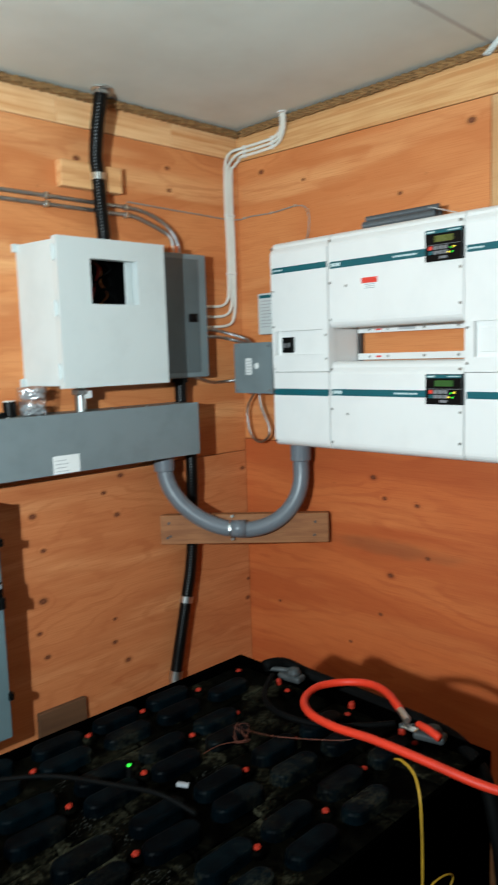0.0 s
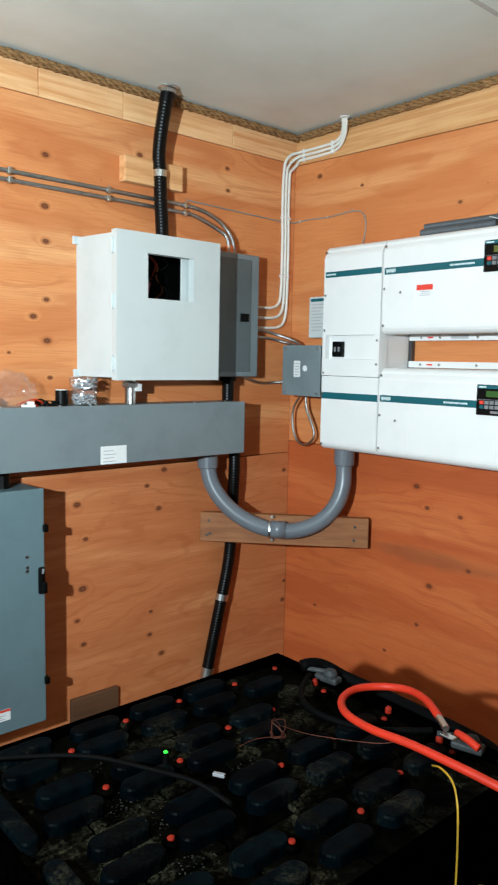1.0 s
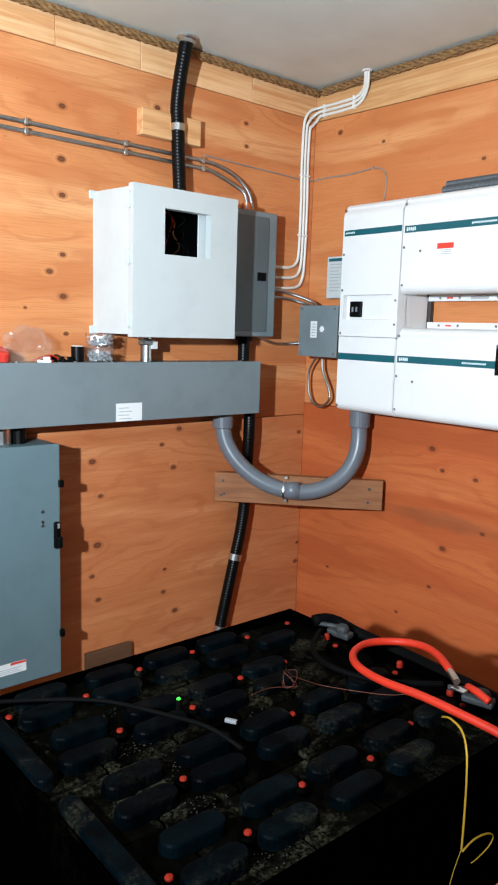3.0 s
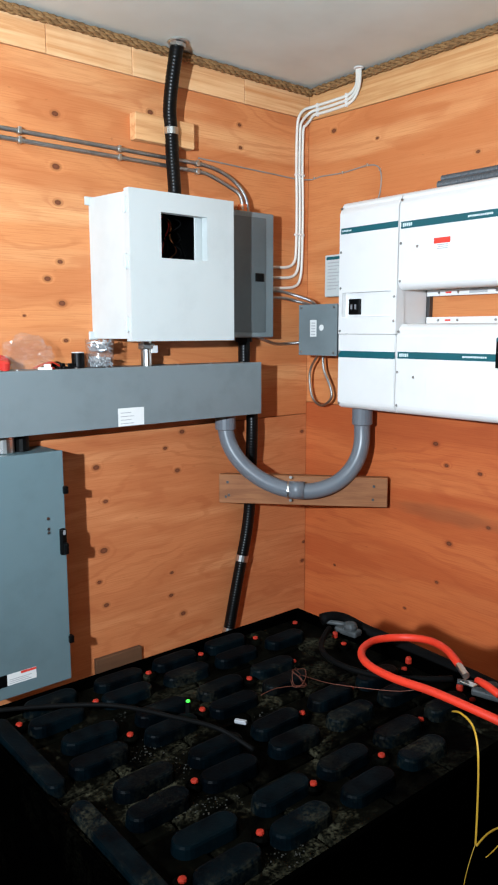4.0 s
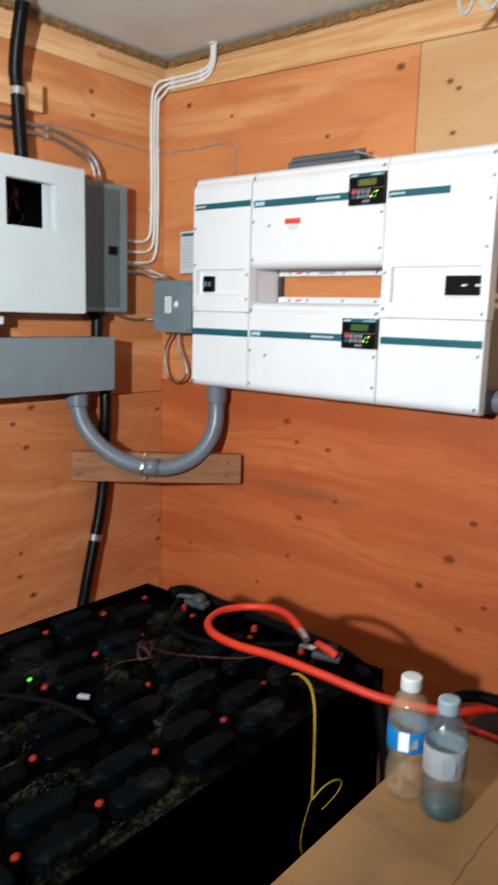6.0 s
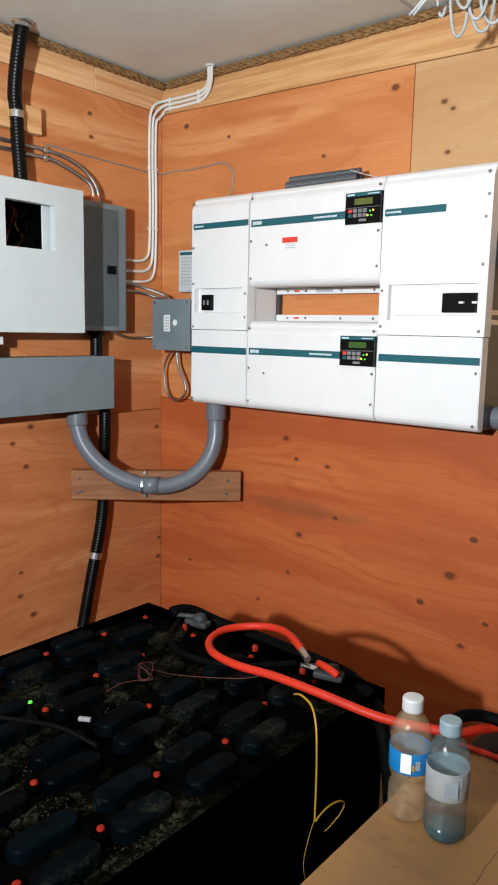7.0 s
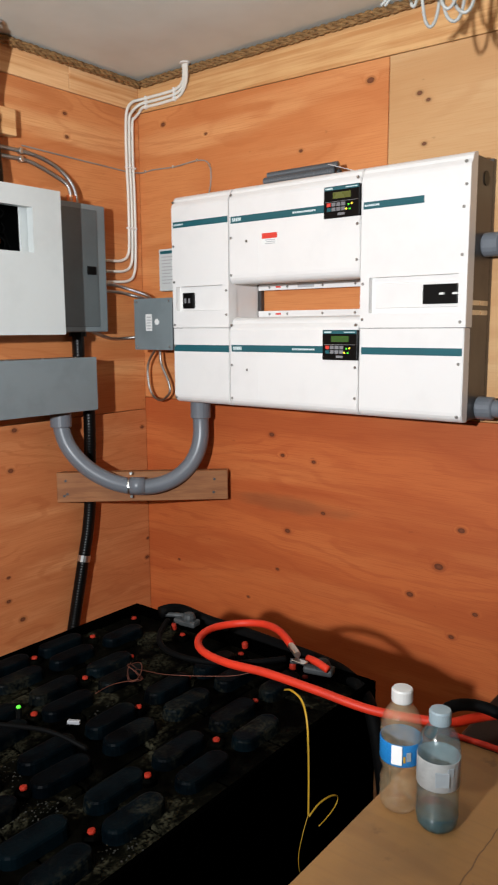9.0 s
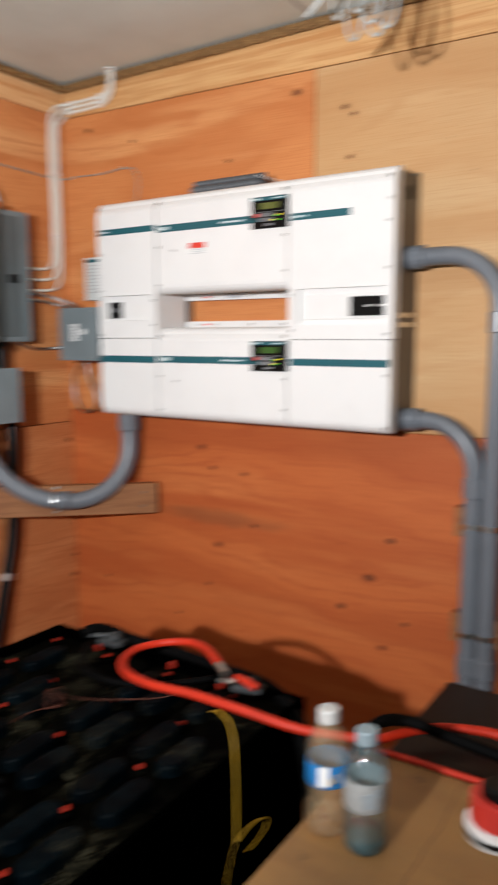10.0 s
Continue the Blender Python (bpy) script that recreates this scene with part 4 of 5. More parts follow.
part("coupling", tube([low - d * 0.004, low + d * 0.055], 0.0340, 20), "pvc", big, smooth=True)
for s in (1, -1):
    part("strap_screw", rod(low + Vector((0, 0, s * 0.046)) - nrm * 0.0 + nrm * -0.03, low + Vector((0, 0, s * 0.046)) - nrm * 0.016, 0.006, 8), "zinc", big)
part("strap", tube([low - d * 0.010, low - d * 0.003], 0.0350, 20), "zinc", big)

# safety switch
SX0, SX1, SZ0, SZ1, SY = -1.508, -1.236, 0.431, 1.203, -0.177
sw = thing("safety_switch", (-1.37, 0, SZ0), "tall blue-grey steel safety switch box with a side lever", "switch box")
part("body", box((SX0 + 0.004, SY + 0.006, SZ0 + 0.004), (SX1 - 0.004, 0.0, SZ1 - 0.003), 0.003), "switch_paint", sw)
part("door", box((SX0, SY, SZ0), (SX1, SY + 0.010, SZ1), 0.003), "switch_paint", sw)
for z in (1.074, 0.570):
    part("hasp", box((SX1 - 0.006, SY - 0.012, z - 0.012), (SX1 + 0.010, SY + 0.012, z + 0.012), 0.003), "black", sw)
lev = part("lever", join(box((SX1 - 0.024, SY - 0.014, 0.862), (SX1 - 0.002, SY + 0.004, 0.950), 0.006), box((SX1 - 0.018, SY - 0.030, 0.868), (SX1 - 0.004, SY - 0.010, 0.905), 0.004)), "black", sw, "black switch lever")
part("lever_tag", box((SX1 - 0.016, SY - 0.0155, 0.930), (SX1 - 0.008, SY - 0.013, 0.946), 0.001, 1), "button", sw)
for z in (0.989, 0.955, 0.943):
    part("door_screw", rod((SX1 - 0.06, SY + 0.002, z), (SX1 - 0.06, SY - 0.003, z), 0.005, 8), "screw", sw)
sl = part("label", box((-1.490, SY - 0.0008, 0.474), (-1.358, SY + 0.001, 0.511)), "label", sw, "black, white and red warning label")
part("label_dark", box((-1.491, SY - 0.0014, 0.473), (-1.455, SY - 0.0004, 0.512)), "black", sl)
part("label_edge", box((-1.41, SY - 0.0014, 0.503), (-1.358, SY - 0.0004, 0.5105)), "red_ink", sl)
part("label_print", join(*[box((-1.447, SY - 0.0014, 0.479 + 0.006 * i), (-1.375 - 0.01 * (i % 2), SY - 0.0004, 0.481 + 0.006 * i)) for i in range(3)]), "ink", sl)
hub = thing("conduit_hub", (-1.39, -0.1, SZ1), "zinc conduit hub between wireway and safety switch", "conduit fitting")
part("hub", rod((-1.392, -0.095, SZ1 - 0.003), (-1.392, -0.095, 1.258), 0.030, 18, 0.003), "zinc", hub)
part("bushing", rod((-1.335, -0.09, SZ1 - 0.002), (-1.335, -0.09, 1.258), 0.024, 14), "black", hub)
sc = box((-1.072, -0.042, 0.232), (-0.880, NORTH, 0.396), 0.002, 1)
tagged(part("scrap_board", sc, "scrap"), "dark offcut of board nailed low on the wall", "board")

# pipes to the right of the breaker box
for k, (z, r, y1) in enumerate(((1.800, 0.0265, -1.805), (1.323, 0.0265, -1.752))):
    root = thing("pipe_run", (-0.072, y1, 0.3), "grey plastic pipe elbow running down the wall beside the breaker box", "pipe", "grey pipes down the wall")
    R = 0.15
    pts = [Vector((-0.072, -1.534, z)), Vector((-0.072, y1 + R, z))]
    for i in range(1, 9):
        a = math.pi / 2 * i / 8
        pts.append(Vector((-0.072, y1 + R - R * math.sin(a), z - R + R * math.cos(a))))
    pts.append(Vector((-0.072 + 0.02 * 0, y1, 0.9)))
    pts.append(Vector((-0.072, y1, 0.02)))
    part("pipe", tube(spline(pts, 0.02), r, 18), "pvc", root, smooth=True)
    part("collar", rod((-0.072, -1.534, z), (-0.072, -1.585, z), r + 0.008, 18, 0.004), "pvc", root)
    part("collar", rod((-0.072, y1, z - R - 0.01), (-0.072, y1, z - R - 0.07), r + 0.005, 18, 0.003), "pvc", root)
    part("collar", rod((-0.072, y1, 0.62), (-0.072, y1, 0.56), r + 0.005, 18, 0.003), "pvc", root)
    for zz in (1.02, 0.69):
        part("strap", rod((-0.072, y1, zz - 0.008), (-0.072, y1, zz + 0.008), r + 0.003, 18), "zinc", root)
for z in (1.02, 0.69):
    tagged(part("wood_block", box((-0.044, -1.86, z - 0.045), (0.0, -1.69, z + 0.045), 0.002, 1), "plank"), "small dark wood block behind the pipes", "wood block", "pipe blocks")


# ---------------- battery ----------------
BX0, BX1, BY0, BY1, BZ = -1.828, -0.918, -1.668, -0.930, 0.822
bat = thing("battery", (-1.33, -1.3, 0), "large dirty black industrial battery with orange vent caps", "battery")
w = 0.012
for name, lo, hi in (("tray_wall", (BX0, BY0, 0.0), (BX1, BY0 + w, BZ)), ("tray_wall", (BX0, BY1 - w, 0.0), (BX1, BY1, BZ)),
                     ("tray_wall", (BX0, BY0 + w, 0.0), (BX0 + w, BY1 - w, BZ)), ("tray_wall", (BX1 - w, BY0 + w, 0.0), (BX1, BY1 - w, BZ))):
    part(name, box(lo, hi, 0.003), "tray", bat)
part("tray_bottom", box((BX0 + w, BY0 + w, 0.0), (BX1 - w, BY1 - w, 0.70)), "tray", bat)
COLS = [-0.985 - 0.153 * i for i in range(6)]
ROWS_Y = [-1.003, -1.176, -1.362, -1.540]
# where each row's vent caps sit; 0: the cap is gone
CAP_Y = [[-0.989, -1.001, -0.985, -0.993, -1.032, -1.010], [-1.165, -1.153, -1.159, -1.200, -1.182, 0],
         [-1.350, -1.331, -1.339, 0, -1.386, 0], [-1.528, -1.509, -1.542, -1.524, -1.557, -1.565]]
cut_x = [BX1 - w] + [(COLS[i] + COLS[i + 1]) / 2 for i in range(5)] + [BX0 + w + 0.02]
cut_y = [BY1 - w] + [(ROWS_Y[i] + ROWS_Y[i + 1]) / 2 for i in range(3)] + [BY0 + w]
rng = random.Random(11)


def pad(cx, cy, length, width, along_y=False):
    """Moulded cover over a cell connector: long, round-ended, with sloping sides."""
    bm = bmesh.new()
    rings = []
    for inset, z in ((0.0, 0.0), (0.002, 0.018), (0.004, 0.0215), (0.008, 0.0225)):
        ring = []
        for s, a0 in ((1, -90), (-1, 90)):
            for i in range(10):
                a = math.radians(a0 + 20 * i)
                r = width / 2 - inset
                p = (s * (length / 2 - width / 2) + r * math.cos(a), r * math.sin(a))
                ring.append(bm.verts.new((p[0], p[1], z)))
        rings.append(ring)
    for k in range(3):
        for i in range(20):
            bm.faces.new((rings[k][i], rings[k][(i + 1) % 20], rings[k + 1][(i + 1) % 20], rings[k + 1][i]))
    bm.faces.new(rings[3])
    bm.faces.new(rings[0][::-1])
    return moved(bm, pose(cx, cy, 0.8, 0, 0, (90 if along_y else 0) + rng.uniform(-2, 2)))


for i in range(6):
    for j in range(4):
        z = 0.8 + rng.uniform(-0.002, 0.003)
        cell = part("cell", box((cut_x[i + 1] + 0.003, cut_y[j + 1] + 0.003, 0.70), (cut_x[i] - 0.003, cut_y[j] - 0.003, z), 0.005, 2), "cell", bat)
        x, y = COLS[i] + rng.uniform(-0.006, 0.006), CAP_Y[j][i]
        if not y:
            continue
        part("vent_collar", lathe([(0.016, 0), (0.016, 0.009), (0.012, 0.013), (0.008, 0.013)], 12, pose(x, y, z - 0.001)), "cell", cell)
        part("vent_cap", lathe([(0.0070, 0), (0.0072, 0.010), (0.0064, 0.0115), (0.0070, 0.015), (0.0058, 0.0175), (0.002, 0.0185)], 10, pose(x, y, z - 0.001, rng.uniform(-5, 5), rng.uniform(-5, 5), 0)), "cap", cell, "orange vent cap", smooth=False)
for j in range(4):
    for i in range(5):
        xc = (COLS[i] + COLS[i + 1]) / 2
        for off in (0.034, -0.042):
            if (j == 0 and off > 0 and i == 0) or (j == 1 and i == 0) or (j == 3 and i == 0 and off < 0):
                continue
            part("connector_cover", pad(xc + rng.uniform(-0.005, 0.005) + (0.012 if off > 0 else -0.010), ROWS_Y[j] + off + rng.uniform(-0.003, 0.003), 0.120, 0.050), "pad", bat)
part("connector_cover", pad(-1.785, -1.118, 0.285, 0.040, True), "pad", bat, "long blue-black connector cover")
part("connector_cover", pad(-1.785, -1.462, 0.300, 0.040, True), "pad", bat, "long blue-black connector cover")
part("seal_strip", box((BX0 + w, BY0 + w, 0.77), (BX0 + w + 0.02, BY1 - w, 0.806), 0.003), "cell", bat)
for (x, y, a) in ((-0.945, -1.150, -82), (-0.962, -1.560, -75)):
    lug = join(moved(box((-0.040, -0.016, 0), (0.026, 0.016, 0.016), 0.005), pose(x, y, 0.822, 0, 0, a)), moved(lathe([(0.018, 0), (0.018, 0.008), (0.014, 0.016), (0.008, 0.019)], 14), pose(x, y, 0.836)))
    part("terminal", lug, "lead", bat, "grey lead terminal")
    b = moved(rod((-0.045, 0, 0.006), (0.010, 0, 0.006), 0.006, 10), pose(x, y + 0.03, 0.835, 0, 0, a + 20))
    part("terminal_bolt", b, "lead", bat)
for x, y in ((-0.986, -1.136), (-0.984, -1.497), (-0.962, -1.345)):
    part("spare_cap", lathe([(0.0075, 0), (0.0075, 0.010), (0.005, 0.014)], 10, pose(x, y, 0.822)), "cap", bat)
crumbs = []
for k in range(300):
    x, y = rng.choice(((-1.586, -1.08), (-1.60, -1.235), (-1.58, -1.31), (-1.598, -1.435), (-1.328, -1.27), (-1.58, -1.60)))
    s = rng.uniform(0.0005, 0.0015)
    x, y = x + rng.gauss(0, 0.021), y + rng.gauss(0, 0.017)
    crumbs.append(box((x - s, y - s, 0.8), (x + s, y + s * 1.3, 0.8 + s * 1.2), s * 0.4, 1))
MAT["crust"] = plain("acid_crust", (0.011, 0.010, 0.006), 0.85, dirt=0.2, scale=60)
tagged(part("crust_crumbs", join(*crumbs), "crust"), "sandy acid crust scattered over the battery top", "crumbs", "", "stuff")

# cables on and round the battery
red = thing("red_battery_cable", (-1.02, -1.5, 0.87), "thick orange-red battery cable looped over the battery", "cable", "battery cables")
part("jacket", tube(spline([(-1.000, -1.505, 0.885), (-0.955, -1.440, 0.885), (-0.932, -1.375, 0.878), (-0.950, -1.315, 0.87), (-1.005, -1.282, 0.868), (-1.070, -1.298, 0.868), (-1.115, -1.350, 0.87), (-1.130, -1.43, 0.872), (-1.126, -1.53, 0.878), (-1.118, -1.64, 0.874), (-1.100, -1.75, 0.862), (-1.075, -1.83, 0.860), (-1.052, -1.887, 0.861), (-1.018, -1.912, 0.862), (-0.975, -1.942, 0.861), (-0.948, -1.97, 0.860), (-0.927, -2.015, 0.860), (-0.914, -2.06, 0.858), (-0.91, -2.15, 0.848), (-0.91, -2.40, 0.842)], 0.008), 0.0086, 14), "orange", red, smooth=True)
part("lug_barrel", rod((-1.000, -1.503, 0.885), (-1.022, -1.536, 0.880), 0.0075, 12), "zinc", red, "bare crimped lug")
part("lug_tongue", box((-1.036, -1.562, 0.868), (-1.020, -1.530, 0.872), 0.001, 1), "zinc", red)
scrap = thing("red_wire_scrap", (-1.02, -1.56, 0.88), "short scrap of stripped orange wire beside the lug", "wire")
part("jacket", tube(spline([(-0.995, -1.545, 0.865), (-1.005, -1.575, 0.868), (-1.01, -1.605, 0.862)], 0.006), 0.008, 8), "orange", scrap, smooth=True)
blk = thing("black_battery_cable", (-0.9, -1.3, 0.85), "thick black battery cable arching off the battery end", "cable", "battery cables")
part("jacket", tube(spline([(-0.972, -1.075, 0.846), (-0.945, -1.085, 0.848), (-0.912, -1.100, 0.838), (-0.887, -1.150, 0.818), (-0.873, -1.225, 0.809), (-0.873, -1.315, 0.807), (-0.881, -1.405, 0.808), (-0.886, -1.490, 0.808), (-0.902, -1.575, 0.807), (-0.948, -1.655, 0.800), (-1.002, -1.712, 0.770), (-1.028, -1.750, 0.65), (-1.02, -1.77, 0.40), (-0.98, -1.78, 0.12), (-0.9, -1.8, 0.02)], 0.01), 0.0150, 12), "rubber", blk, smooth=True)
lp = thing("black_sense_cable", (-1.05, -1.25, 0.84), "thinner black cable looped among the cells", "cable", "battery cables")
part("jacket", tube(spline([(-0.99, -1.12, 0.842), (-1.03, -1.145, 0.846), (-1.085, -1.185, 0.846), (-1.12, -1.24, 0.846), (-1.125, -1.31, 0.846), (-1.10, -1.39, 0.848), (-1.05, -1.45, 0.85), (-1.0, -1.49, 0.85)], 0.008), 0.0065, 10), "rubber", lp, smooth=True)
tc = thing("power_cable", (-1.6, -1.2, 0.84), "black cord lying across the battery top", "cable", "battery cables")
part("jacket", tube(spline([(-1.875, -0.945, 0.55), (-1.870, -0.945, 0.75), (-1.835, -0.955, 0.836), (-1.773, -0.990, 0.842), (-1.687, -1.048, 0.845), (-1.601, -1.122, 0.846), (-1.535, -1.236, 0.846), (-1.492, -1.318, 0.842), (-1.459, -1.380, 0.815)], 0.01), 0.0045, 8), "rubber", tc, smooth=True)
led = thing("level_indicator", (-1.45, -1.2, 0.83), "tiny battery level indicator with a green light", "indicator")
part("stem", rod((-1.462, -1.176, 0.80), (-1.462, -1.176, 0.829), 0.006, 10), "black", led)
part("lamp", lathe([(0.0045, 0), (0.0045, 0.002), (0.0025, 0.004)], 10, pose(-1.462, -1.176, 0.829)), "led_green", led)
plug = thing("white_connector", (-1.44, -1.318, 0.835), "small white plastic connector lying on the cells", "connector")
part("shell", moved(box((-0.012, -0.004, 0), (0.012, 0.004, 0.007), 0.001), pose(-1.439, -1.318, 0.834, 0, 0, -60)), "button", plug)
cw = thing("copper_wire_tangle", (-1.25, -1.28, 0.84), "tangle of thin copper wires on the battery", "wire")
rng = random.Random(8)
for i in range(3):
    pts = []
    for k in range(6):
        a = k * 1.1 + i
        pts.append((-1.262 + 0.014 * math.cos(a) + rng.uniform(-0.006, 0.006), -1.295 + 0.014 * math.sin(a) + rng.uniform(-0.006, 0.006), 0.85 + 0.016 * math.sin(a * 0.8 + i) + 0.012))
    if i == 0:
        pts += [(-1.30, -1.27, 0.842), (-1.34, -1.262, 0.836)]
    if i == 1:
        pts += [(-1.20, -1.33, 0.842), (-1.13, -1.43, 0.842), (-1.10, -1.47, 0.85)]
    part("strand", tube(spline(pts, 0.006), 0.0008, 5), "copper_dull", cw, smooth=True)
rib = thing("yellow_ribbon", (-1.15, -1.66, 0.8), "yellow ribbon hanging over the battery side in a curl", "ribbon")
part("ribbon", tube(spline([(-1.110, -1.565, 0.846), (-1.135, -1.60, 0.866), (-1.165, -1.645, 0.872), (-1.188, -1.672, 0.852), (-1.194, -1.680, 0.80), (-1.192, -1.680, 0.73), (-1.194, -1.681, 0.668)], 0.006), 0.004, 8, flat=(0.0021, 0.0008)), "yellow", rib, smooth=True)
part("tail", tube(spline([(-1.194, -1.681, 0.670), (-1.214, -1.682, 0.64), (-1.227, -1.682, 0.60), (-1.216, -1.682, 0.555), (-1.185, -1.684, 0.51)], 0.006), 0.004, 8, flat=(0.0010, 0.0006)), "yellow", rib, smooth=True)
part("curl", tube(spline([(-1.196, -1.684, 0.668), (-1.165, -1.686, 0.678), (-1.130, -1.690, 0.677), (-1.108, -1.692, 0.664), (-1.116, -1.690, 0.646), (-1.143, -1.686, 0.633), (-1.162, -1.684, 0.629)], 0.006), 0.004, 8, flat=(0.0018, 0.0007)), "yellow", rib, smooth=True)

# ---------------- table, bottles and what lies beyond ----------------
TZ = 0.840
tb = thing("plywood_table", (-1.4, -2.3, 0), "low plywood work table with a raw top", "table")
part("tabletop", box((-1.78, -2.75, TZ - 0.019), (-1.058, -1.872, TZ), 0.002, 1), "table", tb)
for x in (-1.74, -1.10):
    for y in (-2.70, -1.93):
        part("leg", box((x - 0.02, y - 0.044, 0), (x + 0.02, y + 0.044, TZ - 0.019), 0.002, 1), "plank", tb)
part("apron", box((-1.72, -1.93, TZ - 0.11), (-1.12, -1.905, TZ - 0.019), 0.002, 1), "plank", tb)


def bottle(x, y, h, r, plastic, cap, label_mat, z0, z1, label, waist):
    root = thing("water_bottle", (x, y, TZ), label, "bottle", "bottles on the table")
    m = pose(x, y, TZ)
    prof = [(r * 0.50, 0.008), (r * 0.78, 0.0), (r * 0.95, 0.007)]
    ring = [(0.08, 1.0), (0.12, 0.955), (0.16, 1.0), (0.20, 0.955), (0.24, 1.0), (0.28, 0.90), (0.31, 0.85), (0.34, 0.88), (0.39, 1.0), (0.42, 0.985)] if waist else \
           [(0.10, 1.0), (0.15, 0.985), (0.19, 1.0), (0.24, 0.985), (0.29, 1.0), (0.36, 0.99), (0.40, 0.985)]
    prof += [(r * k, h * u) for u, k in ring]
    prof += [(r * 0.985, h * 0.52), (r * 0.985, h * 0.61), (r * 1.01, h * 0.645), (r * 1.0, h * 0.69), (r * 0.94, h * 0.745), (r * 0.82, h * 0.795), (r * 0.62, h * 0.845), (0.0150, h * 0.875), (0.0132, h * 0.90)]
    part("shell", lathe(prof, 32, m), plastic, root, smooth=True)
    lvl = h * 0.47
    wp = [(a - 0.0016, b + 0.0015) for a, b in prof if b <= lvl]
    part("water", lathe(wp + [(wp[-1][0], lvl)], 32, m), "water", root, smooth=True)
    if not waist:
        part("base", lathe([(r * 0.40, 0.0085), (r * 0.79, 0.0005), (r * 0.965, 0.0075), (r * 1.012, h * 0.10), (r * 1.005, h * 0.13)], 32, m), "bottle_base", root, "deep blue moulded base", smooth=True)
    capm = lathe([(0.0152, 0.0), (0.0160, 0.002), (0.0160, 0.018), (0.0146, 0.0205), (0.004, 0.021)], 24, pose(x, y, TZ + h - 0.021))
    part("cap", capm, cap, root)
    lb = lathe([(r + 0.0006, z0 * h), (r + 0.0010, z0 * h + 0.001), (r + 0.0010, z1 * h - 0.001), (r + 0.0006, z1 * h), (r + 0.0003, z1 * h), (r + 0.0003, z0 * h)], 32, m)
    wrap = part("label", lb, label_mat, root, "printed film label", smooth=True)
    return wrap


l1 = bottle(-1.287, -1.910, 0.191, 0.0308, "bottle", "cap_white", "blue_pack", 0.42, 0.60, "clear water bottle with a blue label, half full", True)
l2 = bottle(-1.294, -1.974, 0.181, 0.0305, "bottle_blue", "cap_blue", "film_label", 0.38, 0.62, "blue-tinted water bottle with a pale label, half full", False)
for k, (a0, wd, z0, z1, mt, lb) in enumerate(((196, 0.016, 0.084, 0.114, "label", l1), (228, 0.007, 0.090, 0.104, "bottle_print", l1), (216, 0.0035, 0.088, 0.098, "yellow", l1), (214, 0.020, 0.078, 0.100, "bottle_print", l2), (236, 0.010, 0.094, 0.106, "bottle_print", l2))):
    bx, by, br = (-1.287, -1.910, 0.0320) if lb is l1 else (-1.294, -1.974, 0.0317)
    ca, sa = math.cos(math.radians(a0)), math.sin(math.radians(a0))
    part("label_mark", moved(box((-0.0009, -wd / 2, z0), (0.0009, wd / 2, z1), 0.0004, 1), pose(bx + br * ca, by + br * sa, TZ, 0, 0, a0)), mt, lb)

case = thing("black_tool_case", (-0.86, -2.15, 0), "black plastic case standing beyond the table", "case")
part("shell", box((-1.040, -2.50, 0.0), (-0.70, -1.90, 0.80), 0.015, 3), "black", case)
part("lid", box((-1.045, -2.505, 0.80), (-0.695, -1.895, 0.832), 0.010, 3), "black", case)
part("knob", lathe([(0.02, 0), (0.02, 0.01), (0.012, 0.014)], 14, pose(-0.93, -2.12, 0.832)), "grey_dark", case)
cl = thing("black_battery_cable", (-0.95, -1.95, 0.84), "thick black cable looping over the case", "cable", "battery cables")
part("jacket", tube(spline([(-0.995, -1.825, 0.790), (-1.0, -1.842, 0.832), (-1.0, -1.856, 0.852), (-1.0, -1.875, 0.868), (-1.0, -1.902, 0.879), (-1.0, -1.934, 0.883), (-0.998, -1.967, 0.878), (-0.993, -2.01, 0.871), (-0.985, -2.08, 0.860), (-0.975, -2.2, 0.845), (-0.97, -2.4, 0.843)], 0.01), 0.0110, 12), "rubber", cl, smooth=True)
cr = thing("red_battery_cable", (-1.0, -2.0, 0.84), "orange-red cable lying along the far edge of the table", "cable", "battery cables")
part("jacket", tube(spline([(-1.060, -1.895, 0.8455), (-1.057, -1.95, 0.846), (-1.056, -2.03, 0.846), (-1.055, -2.10, 0.846), (-1.056, -2.2, 0.846), (-1.058, -2.4, 0.846)], 0.01), 0.0055, 10), "orange", cr, smooth=True)
sp = thing("tape_spool", (-1.15, -2.14, TZ), "red and white spool with a black hub on the table", "spool")
part("rim", lathe([(0.036, 0), (0.048, 0.002), (0.048, 0.022), (0.040, 0.024)], 28, pose(-1.165, -2.128, TZ)), "label", sp)
part("band", lathe([(0.049, 0.006), (0.0493, 0.007), (0.0493, 0.014), (0.049, 0.015)], 28, pose(-1.165, -2.128, TZ)), "black", sp)
part("core", lathe([(0.038, 0.024), (0.041, 0.026), (0.041, 0.062), (0.036, 0.064)], 28, pose(-1.165, -2.128, TZ)), "red_plastic", sp)
part("hub", lathe([(0.026, 0.064), (0.026, 0.078), (0.02, 0.082)], 20, pose(-1.165, -2.128, TZ)), "black", sp)

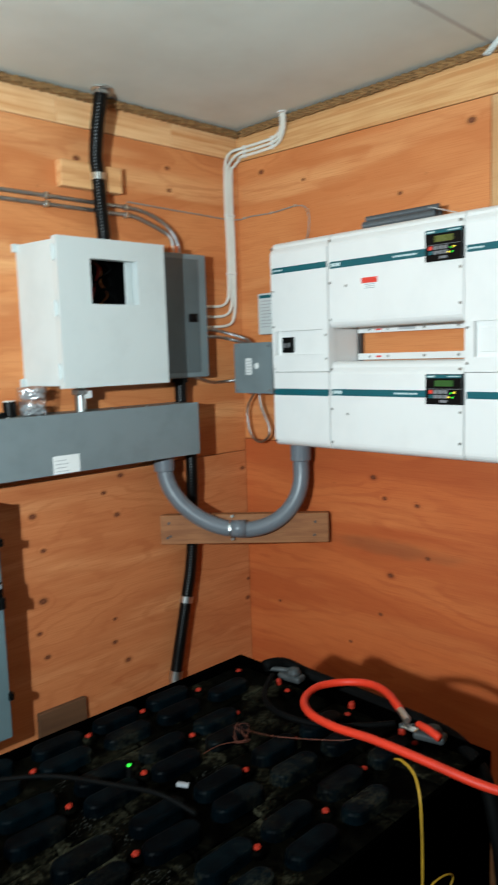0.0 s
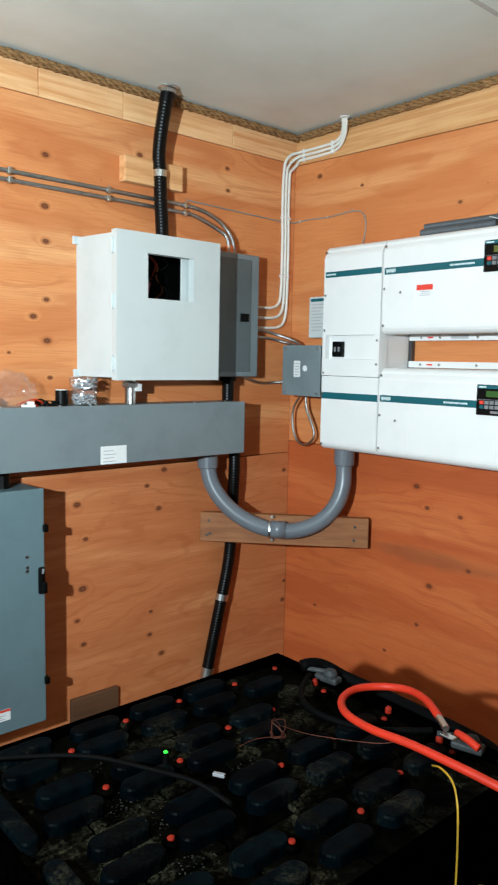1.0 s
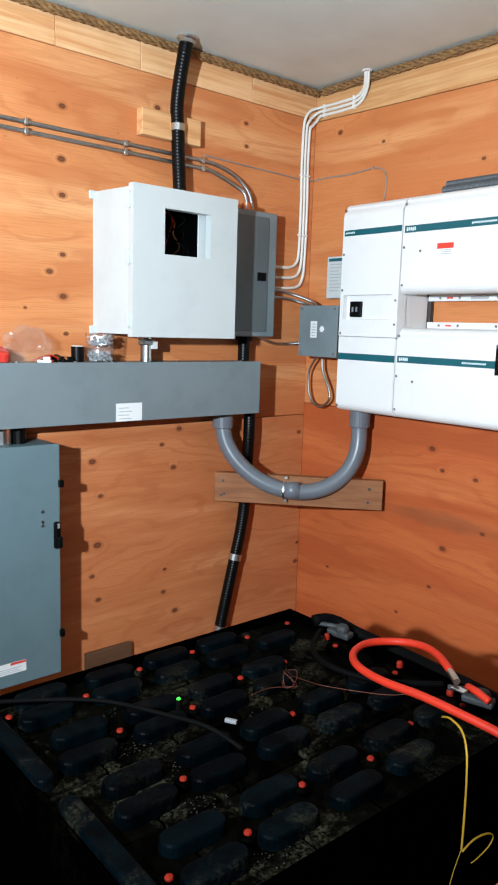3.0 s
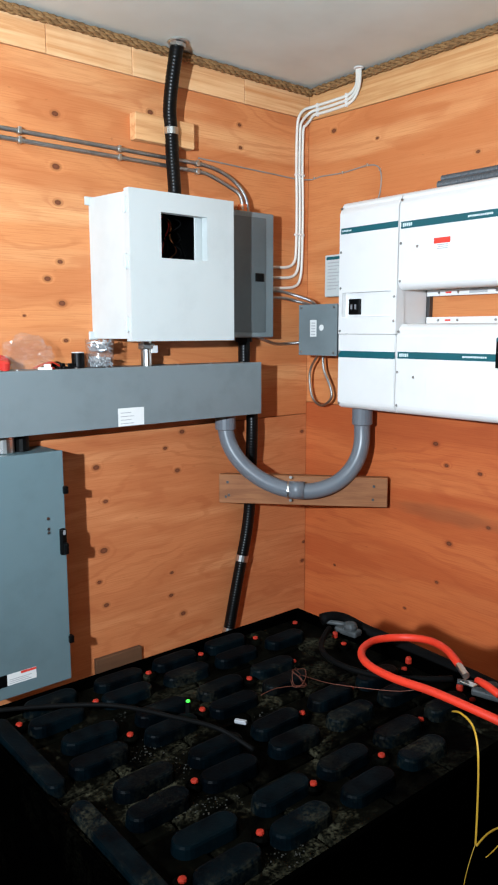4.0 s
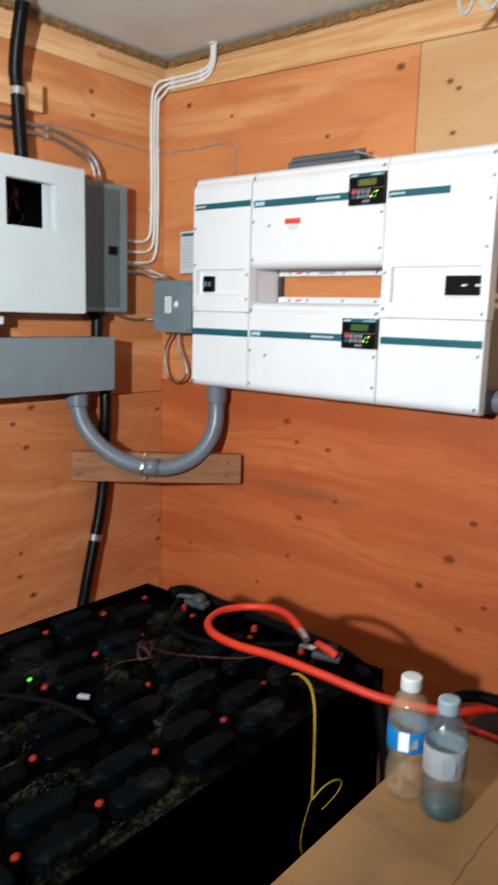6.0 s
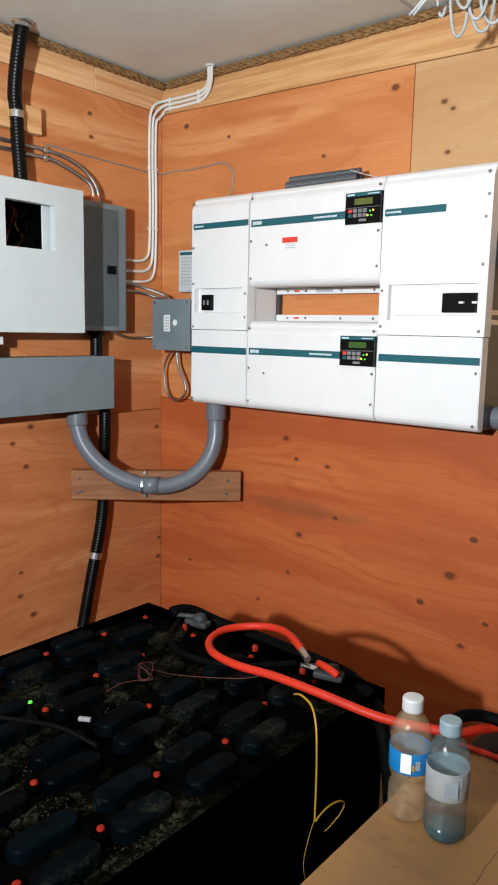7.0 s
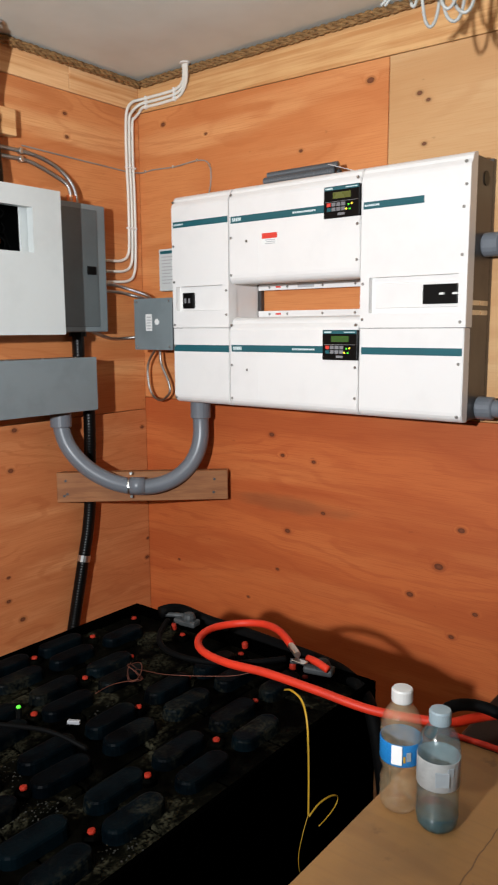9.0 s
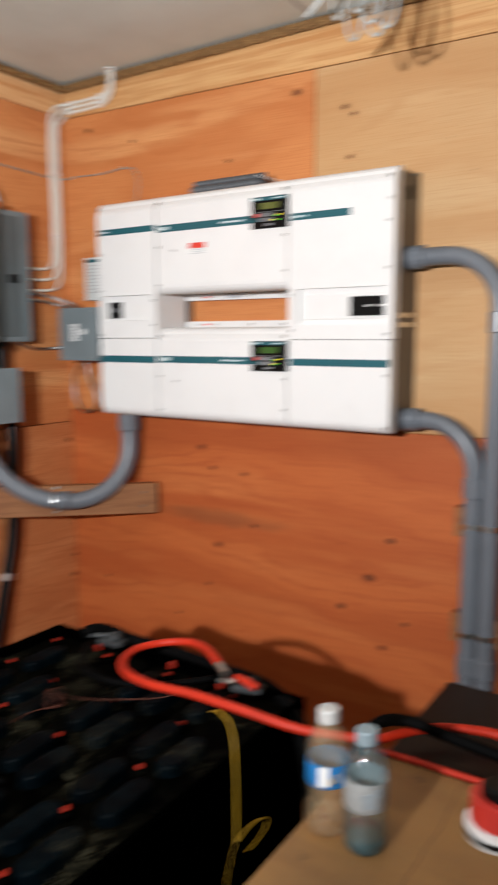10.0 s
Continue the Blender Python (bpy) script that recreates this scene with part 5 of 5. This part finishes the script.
# ---------------- small things on the wireway ----------------
SZ = 1.4565
jar = thing("screw_tub", (-1.045, -0.09, SZ), "clear plastic tub full of shiny screws", "tub")
part("tub", lathe([(0.038, 0.0), (0.043, 0.003), (0.047, 0.046), (0.044, 0.050), (0.047, 0.054), (0.049, 0.094), (0.0475, 0.094), (0.0455, 0.054), (0.0425, 0.050), (0.0455, 0.046), (0.042, 0.004), (0.036, 0.003)], 24, pose(-1.045, -0.090, SZ)), "bag", jar, smooth=True)
rng = random.Random(3)
for layer, (z0, z1) in enumerate(((0.005, 0.034), (0.056, 0.088))):
    bits = []
    for i in range(110):
        a, rr = rng.uniform(0, 6.28), 0.038 * math.sqrt(rng.random())
        c = Vector((-1.045 + rr * math.cos(a), -0.090 + rr * math.sin(a), SZ + rng.uniform(z0, z1)))
        v = Vector((rng.uniform(-1, 1), rng.uniform(-1, 1), rng.uniform(-0.6, 0.6))).normalized() * 0.009
        bits.append(rod(c - v, c + v, 0.0022, 5))
    tagged(part("screws", join(*bits), "bright_screw"), "heap of bright zinc screws in the tub", "screws", "", "stuff")
bk = thing("black_tape_roll", (-1.12, -0.08, SZ), "stack of black electrical tape with a pale rim", "tape")
part("roll", lathe([(0.016, 0), (0.021, 0.001), (0.021, 0.050), (0.016, 0.051)], 24, pose(-1.122, -0.080, SZ)), "black", bk)
part("wrap", lathe([(0.015, 0.051), (0.0205, 0.0512), (0.0205, 0.053), (0.015, 0.0535)], 24, pose(-1.122, -0.080, SZ)), "label", bk)
bag = thing("clear_bag", (-1.30, -0.07, SZ), "crumpled clear plastic bag of small fittings", "bag")
bm = bmesh.new()
bmesh.ops.create_icosphere(bm, subdivisions=4, radius=1.0)
for v in bm.verts:
    n = noise.noise(v.co * 2.4) * 0.28 + noise.noise(v.co * 6.0) * 0.12
    q = v.co * (1 + n)
    v.co = Vector((-1.298 + q.x * 0.078, -0.085 + q.y * 0.032, max(SZ + 0.001, SZ + 0.050 + q.z * 0.060)))
part("film", bm, "bag", bag, smooth=False)
part("red_fitting", lathe([(0.01, 0), (0.017, 0.004), (0.017, 0.026), (0.011, 0.032)], 14, pose(-1.385, -0.105, SZ + 0.002, 15, 0, 0)), "red_plastic", bag)
part("red_fitting", lathe([(0.012, 0), (0.022, 0.004), (0.022, 0.016), (0.014, 0.02)], 14, pose(-1.375, -0.06, SZ + 0.022, 40, 10, 0)), "red_plastic", bag)
spl = thing("red_tape_roll", (-1.435, -0.07, SZ), "red roll of tape lying on the wireway", "tape")
part("roll", lathe([(0.018, 0), (0.036, 0.001), (0.036, 0.018), (0.018, 0.019)], 24, pose(-1.435, -0.06, SZ + 0.034, 75, 0, 30)), "red_plastic", spl)
part("hub", lathe([(0.010, 0), (0.018, 0.0), (0.018, 0.020), (0.010, 0.020)], 20, pose(-1.435, -0.06, SZ + 0.034, 75, 0, 30)), "label", spl)
for i, (x, y, a, mat, nm, lb) in enumerate(((-1.205, -0.06, 10, "black", "cable_clip", "small black cable clip on the wireway"), (-1.255, -0.115, -25, "label", "white_clip", "small white plastic clip on the wireway"),
                                            (-1.185, -0.085, 35, "black", "cable_clip", "small black cable clip on the wireway"), (-1.225, -0.09, 80, "orange", "wire_nut", "small orange wire nut on the wireway"), (-1.165, -0.10, -10, "black", "cable_clip", "small black cable clip on the wireway"), (-1.42, -0.10, 5, "black", "cable_clip", "small black cable clip on the wireway"))):
    th = thing(nm, (x, y, SZ), lb, "clip", "bits on the wireway")
    part("base", moved(box((-0.022, -0.007, 0), (0.022, 0.007, 0.008), 0.002), pose(x, y, SZ, 0, 0, a)), mat, th)
    part("arm", moved(box((-0.004, -0.004, 0.008), (0.018, 0.004, 0.018), 0.002), pose(x, y, SZ, 0, 0, a)), mat, th)
for i, (x0, x1, mat) in enumerate(((-1.24, -1.17, "rubber"), (-1.27, -1.18, "orange"), (-1.48, -1.40, "rubber"))):
    th = thing("wire_offcut", (x0, -0.08, SZ), "short wire offcut lying on the wireway", "wire", "bits on the wireway")
    part("wire", tube(spline([(x0, -0.05 - 0.01 * i, SZ + 0.004), (x0 + 0.03, -0.07, SZ + 0.016), ((x0 + x1) / 2 + 0.01, -0.08, SZ + 0.022), (x1, -0.10 + 0.02 * i, SZ + 0.004)], 0.006), 0.0026, 6), mat, th, smooth=True)

# ---------------- things at the ceiling ----------------
coil = thing("white_cable_coil", (-0.52, -1.60, CEIL), "coil of white cable hanging from a ceiling hook", "cable")
part("hook", tube(spline([(-0.52, -1.60, CEIL - 0.001), (-0.52, -1.60, CEIL - 0.03), (-0.52, -1.612, CEIL - 0.045), (-0.52, -1.624, CEIL - 0.034)], 0.005), 0.003, 8), "zinc", coil, smooth=True)
# each loop: its two sides, its lowest point, its distance from the wall
for ya, yb, yt, zt, x in ((-1.503, -1.524, -1.515, 2.310, -0.525), (-1.537, -1.574, -1.556, 2.258, -0.518), (-1.577, -1.628, -1.607, 2.264, -0.498), (-1.582, -1.627, -1.604, 2.282, -0.530),
                          (-1.556, -1.598, -1.580, 2.306, -0.545), (-1.604, -1.660, -1.638, 2.272, -0.510)):
    ym = (ya + yb) / 2
    pts = [(x, -1.598 + 0.10 * (ym + 1.6), CEIL - 0.036), (x - 0.004, (ya - 1.598) / 2, CEIL - 0.10), (x - 0.006, ya, zt + 0.100), (x - 0.004, ya - 0.08 * (ya - yt), zt + 0.045), (x - 0.002, ya - 0.45 * (ya - yt), zt + 0.012), (x, yt, zt),
           (x + 0.004, yb + 0.45 * (yt - yb), zt + 0.012), (x + 0.006, yb + 0.08 * (yt - yb), zt + 0.045), (x + 0.008, yb, zt + 0.100), (x + 0.006, (yb - 1.602) / 2, CEIL - 0.10), (x + 0.002, -1.604 + 0.10 * (ym + 1.6), CEIL - 0.036)]
    part("loop", tube(spline(pts, 0.006), 0.0040, 8), "coil", coil, smooth=True)
for k in (0.0, 0.010):
    part("cut_end", tube(spline([(-0.643, -1.494 - k, 2.281 - 0.3 * k), (-0.647, -1.520 - k, 2.297), (-0.640, -1.550 - k, 2.330), (-0.590, -1.580, 2.420), (-0.540, -1.596, CEIL - 0.05), (-0.520, -1.602, CEIL - 0.034)], 0.006), 0.0032, 8), "coil", coil, smooth=True)
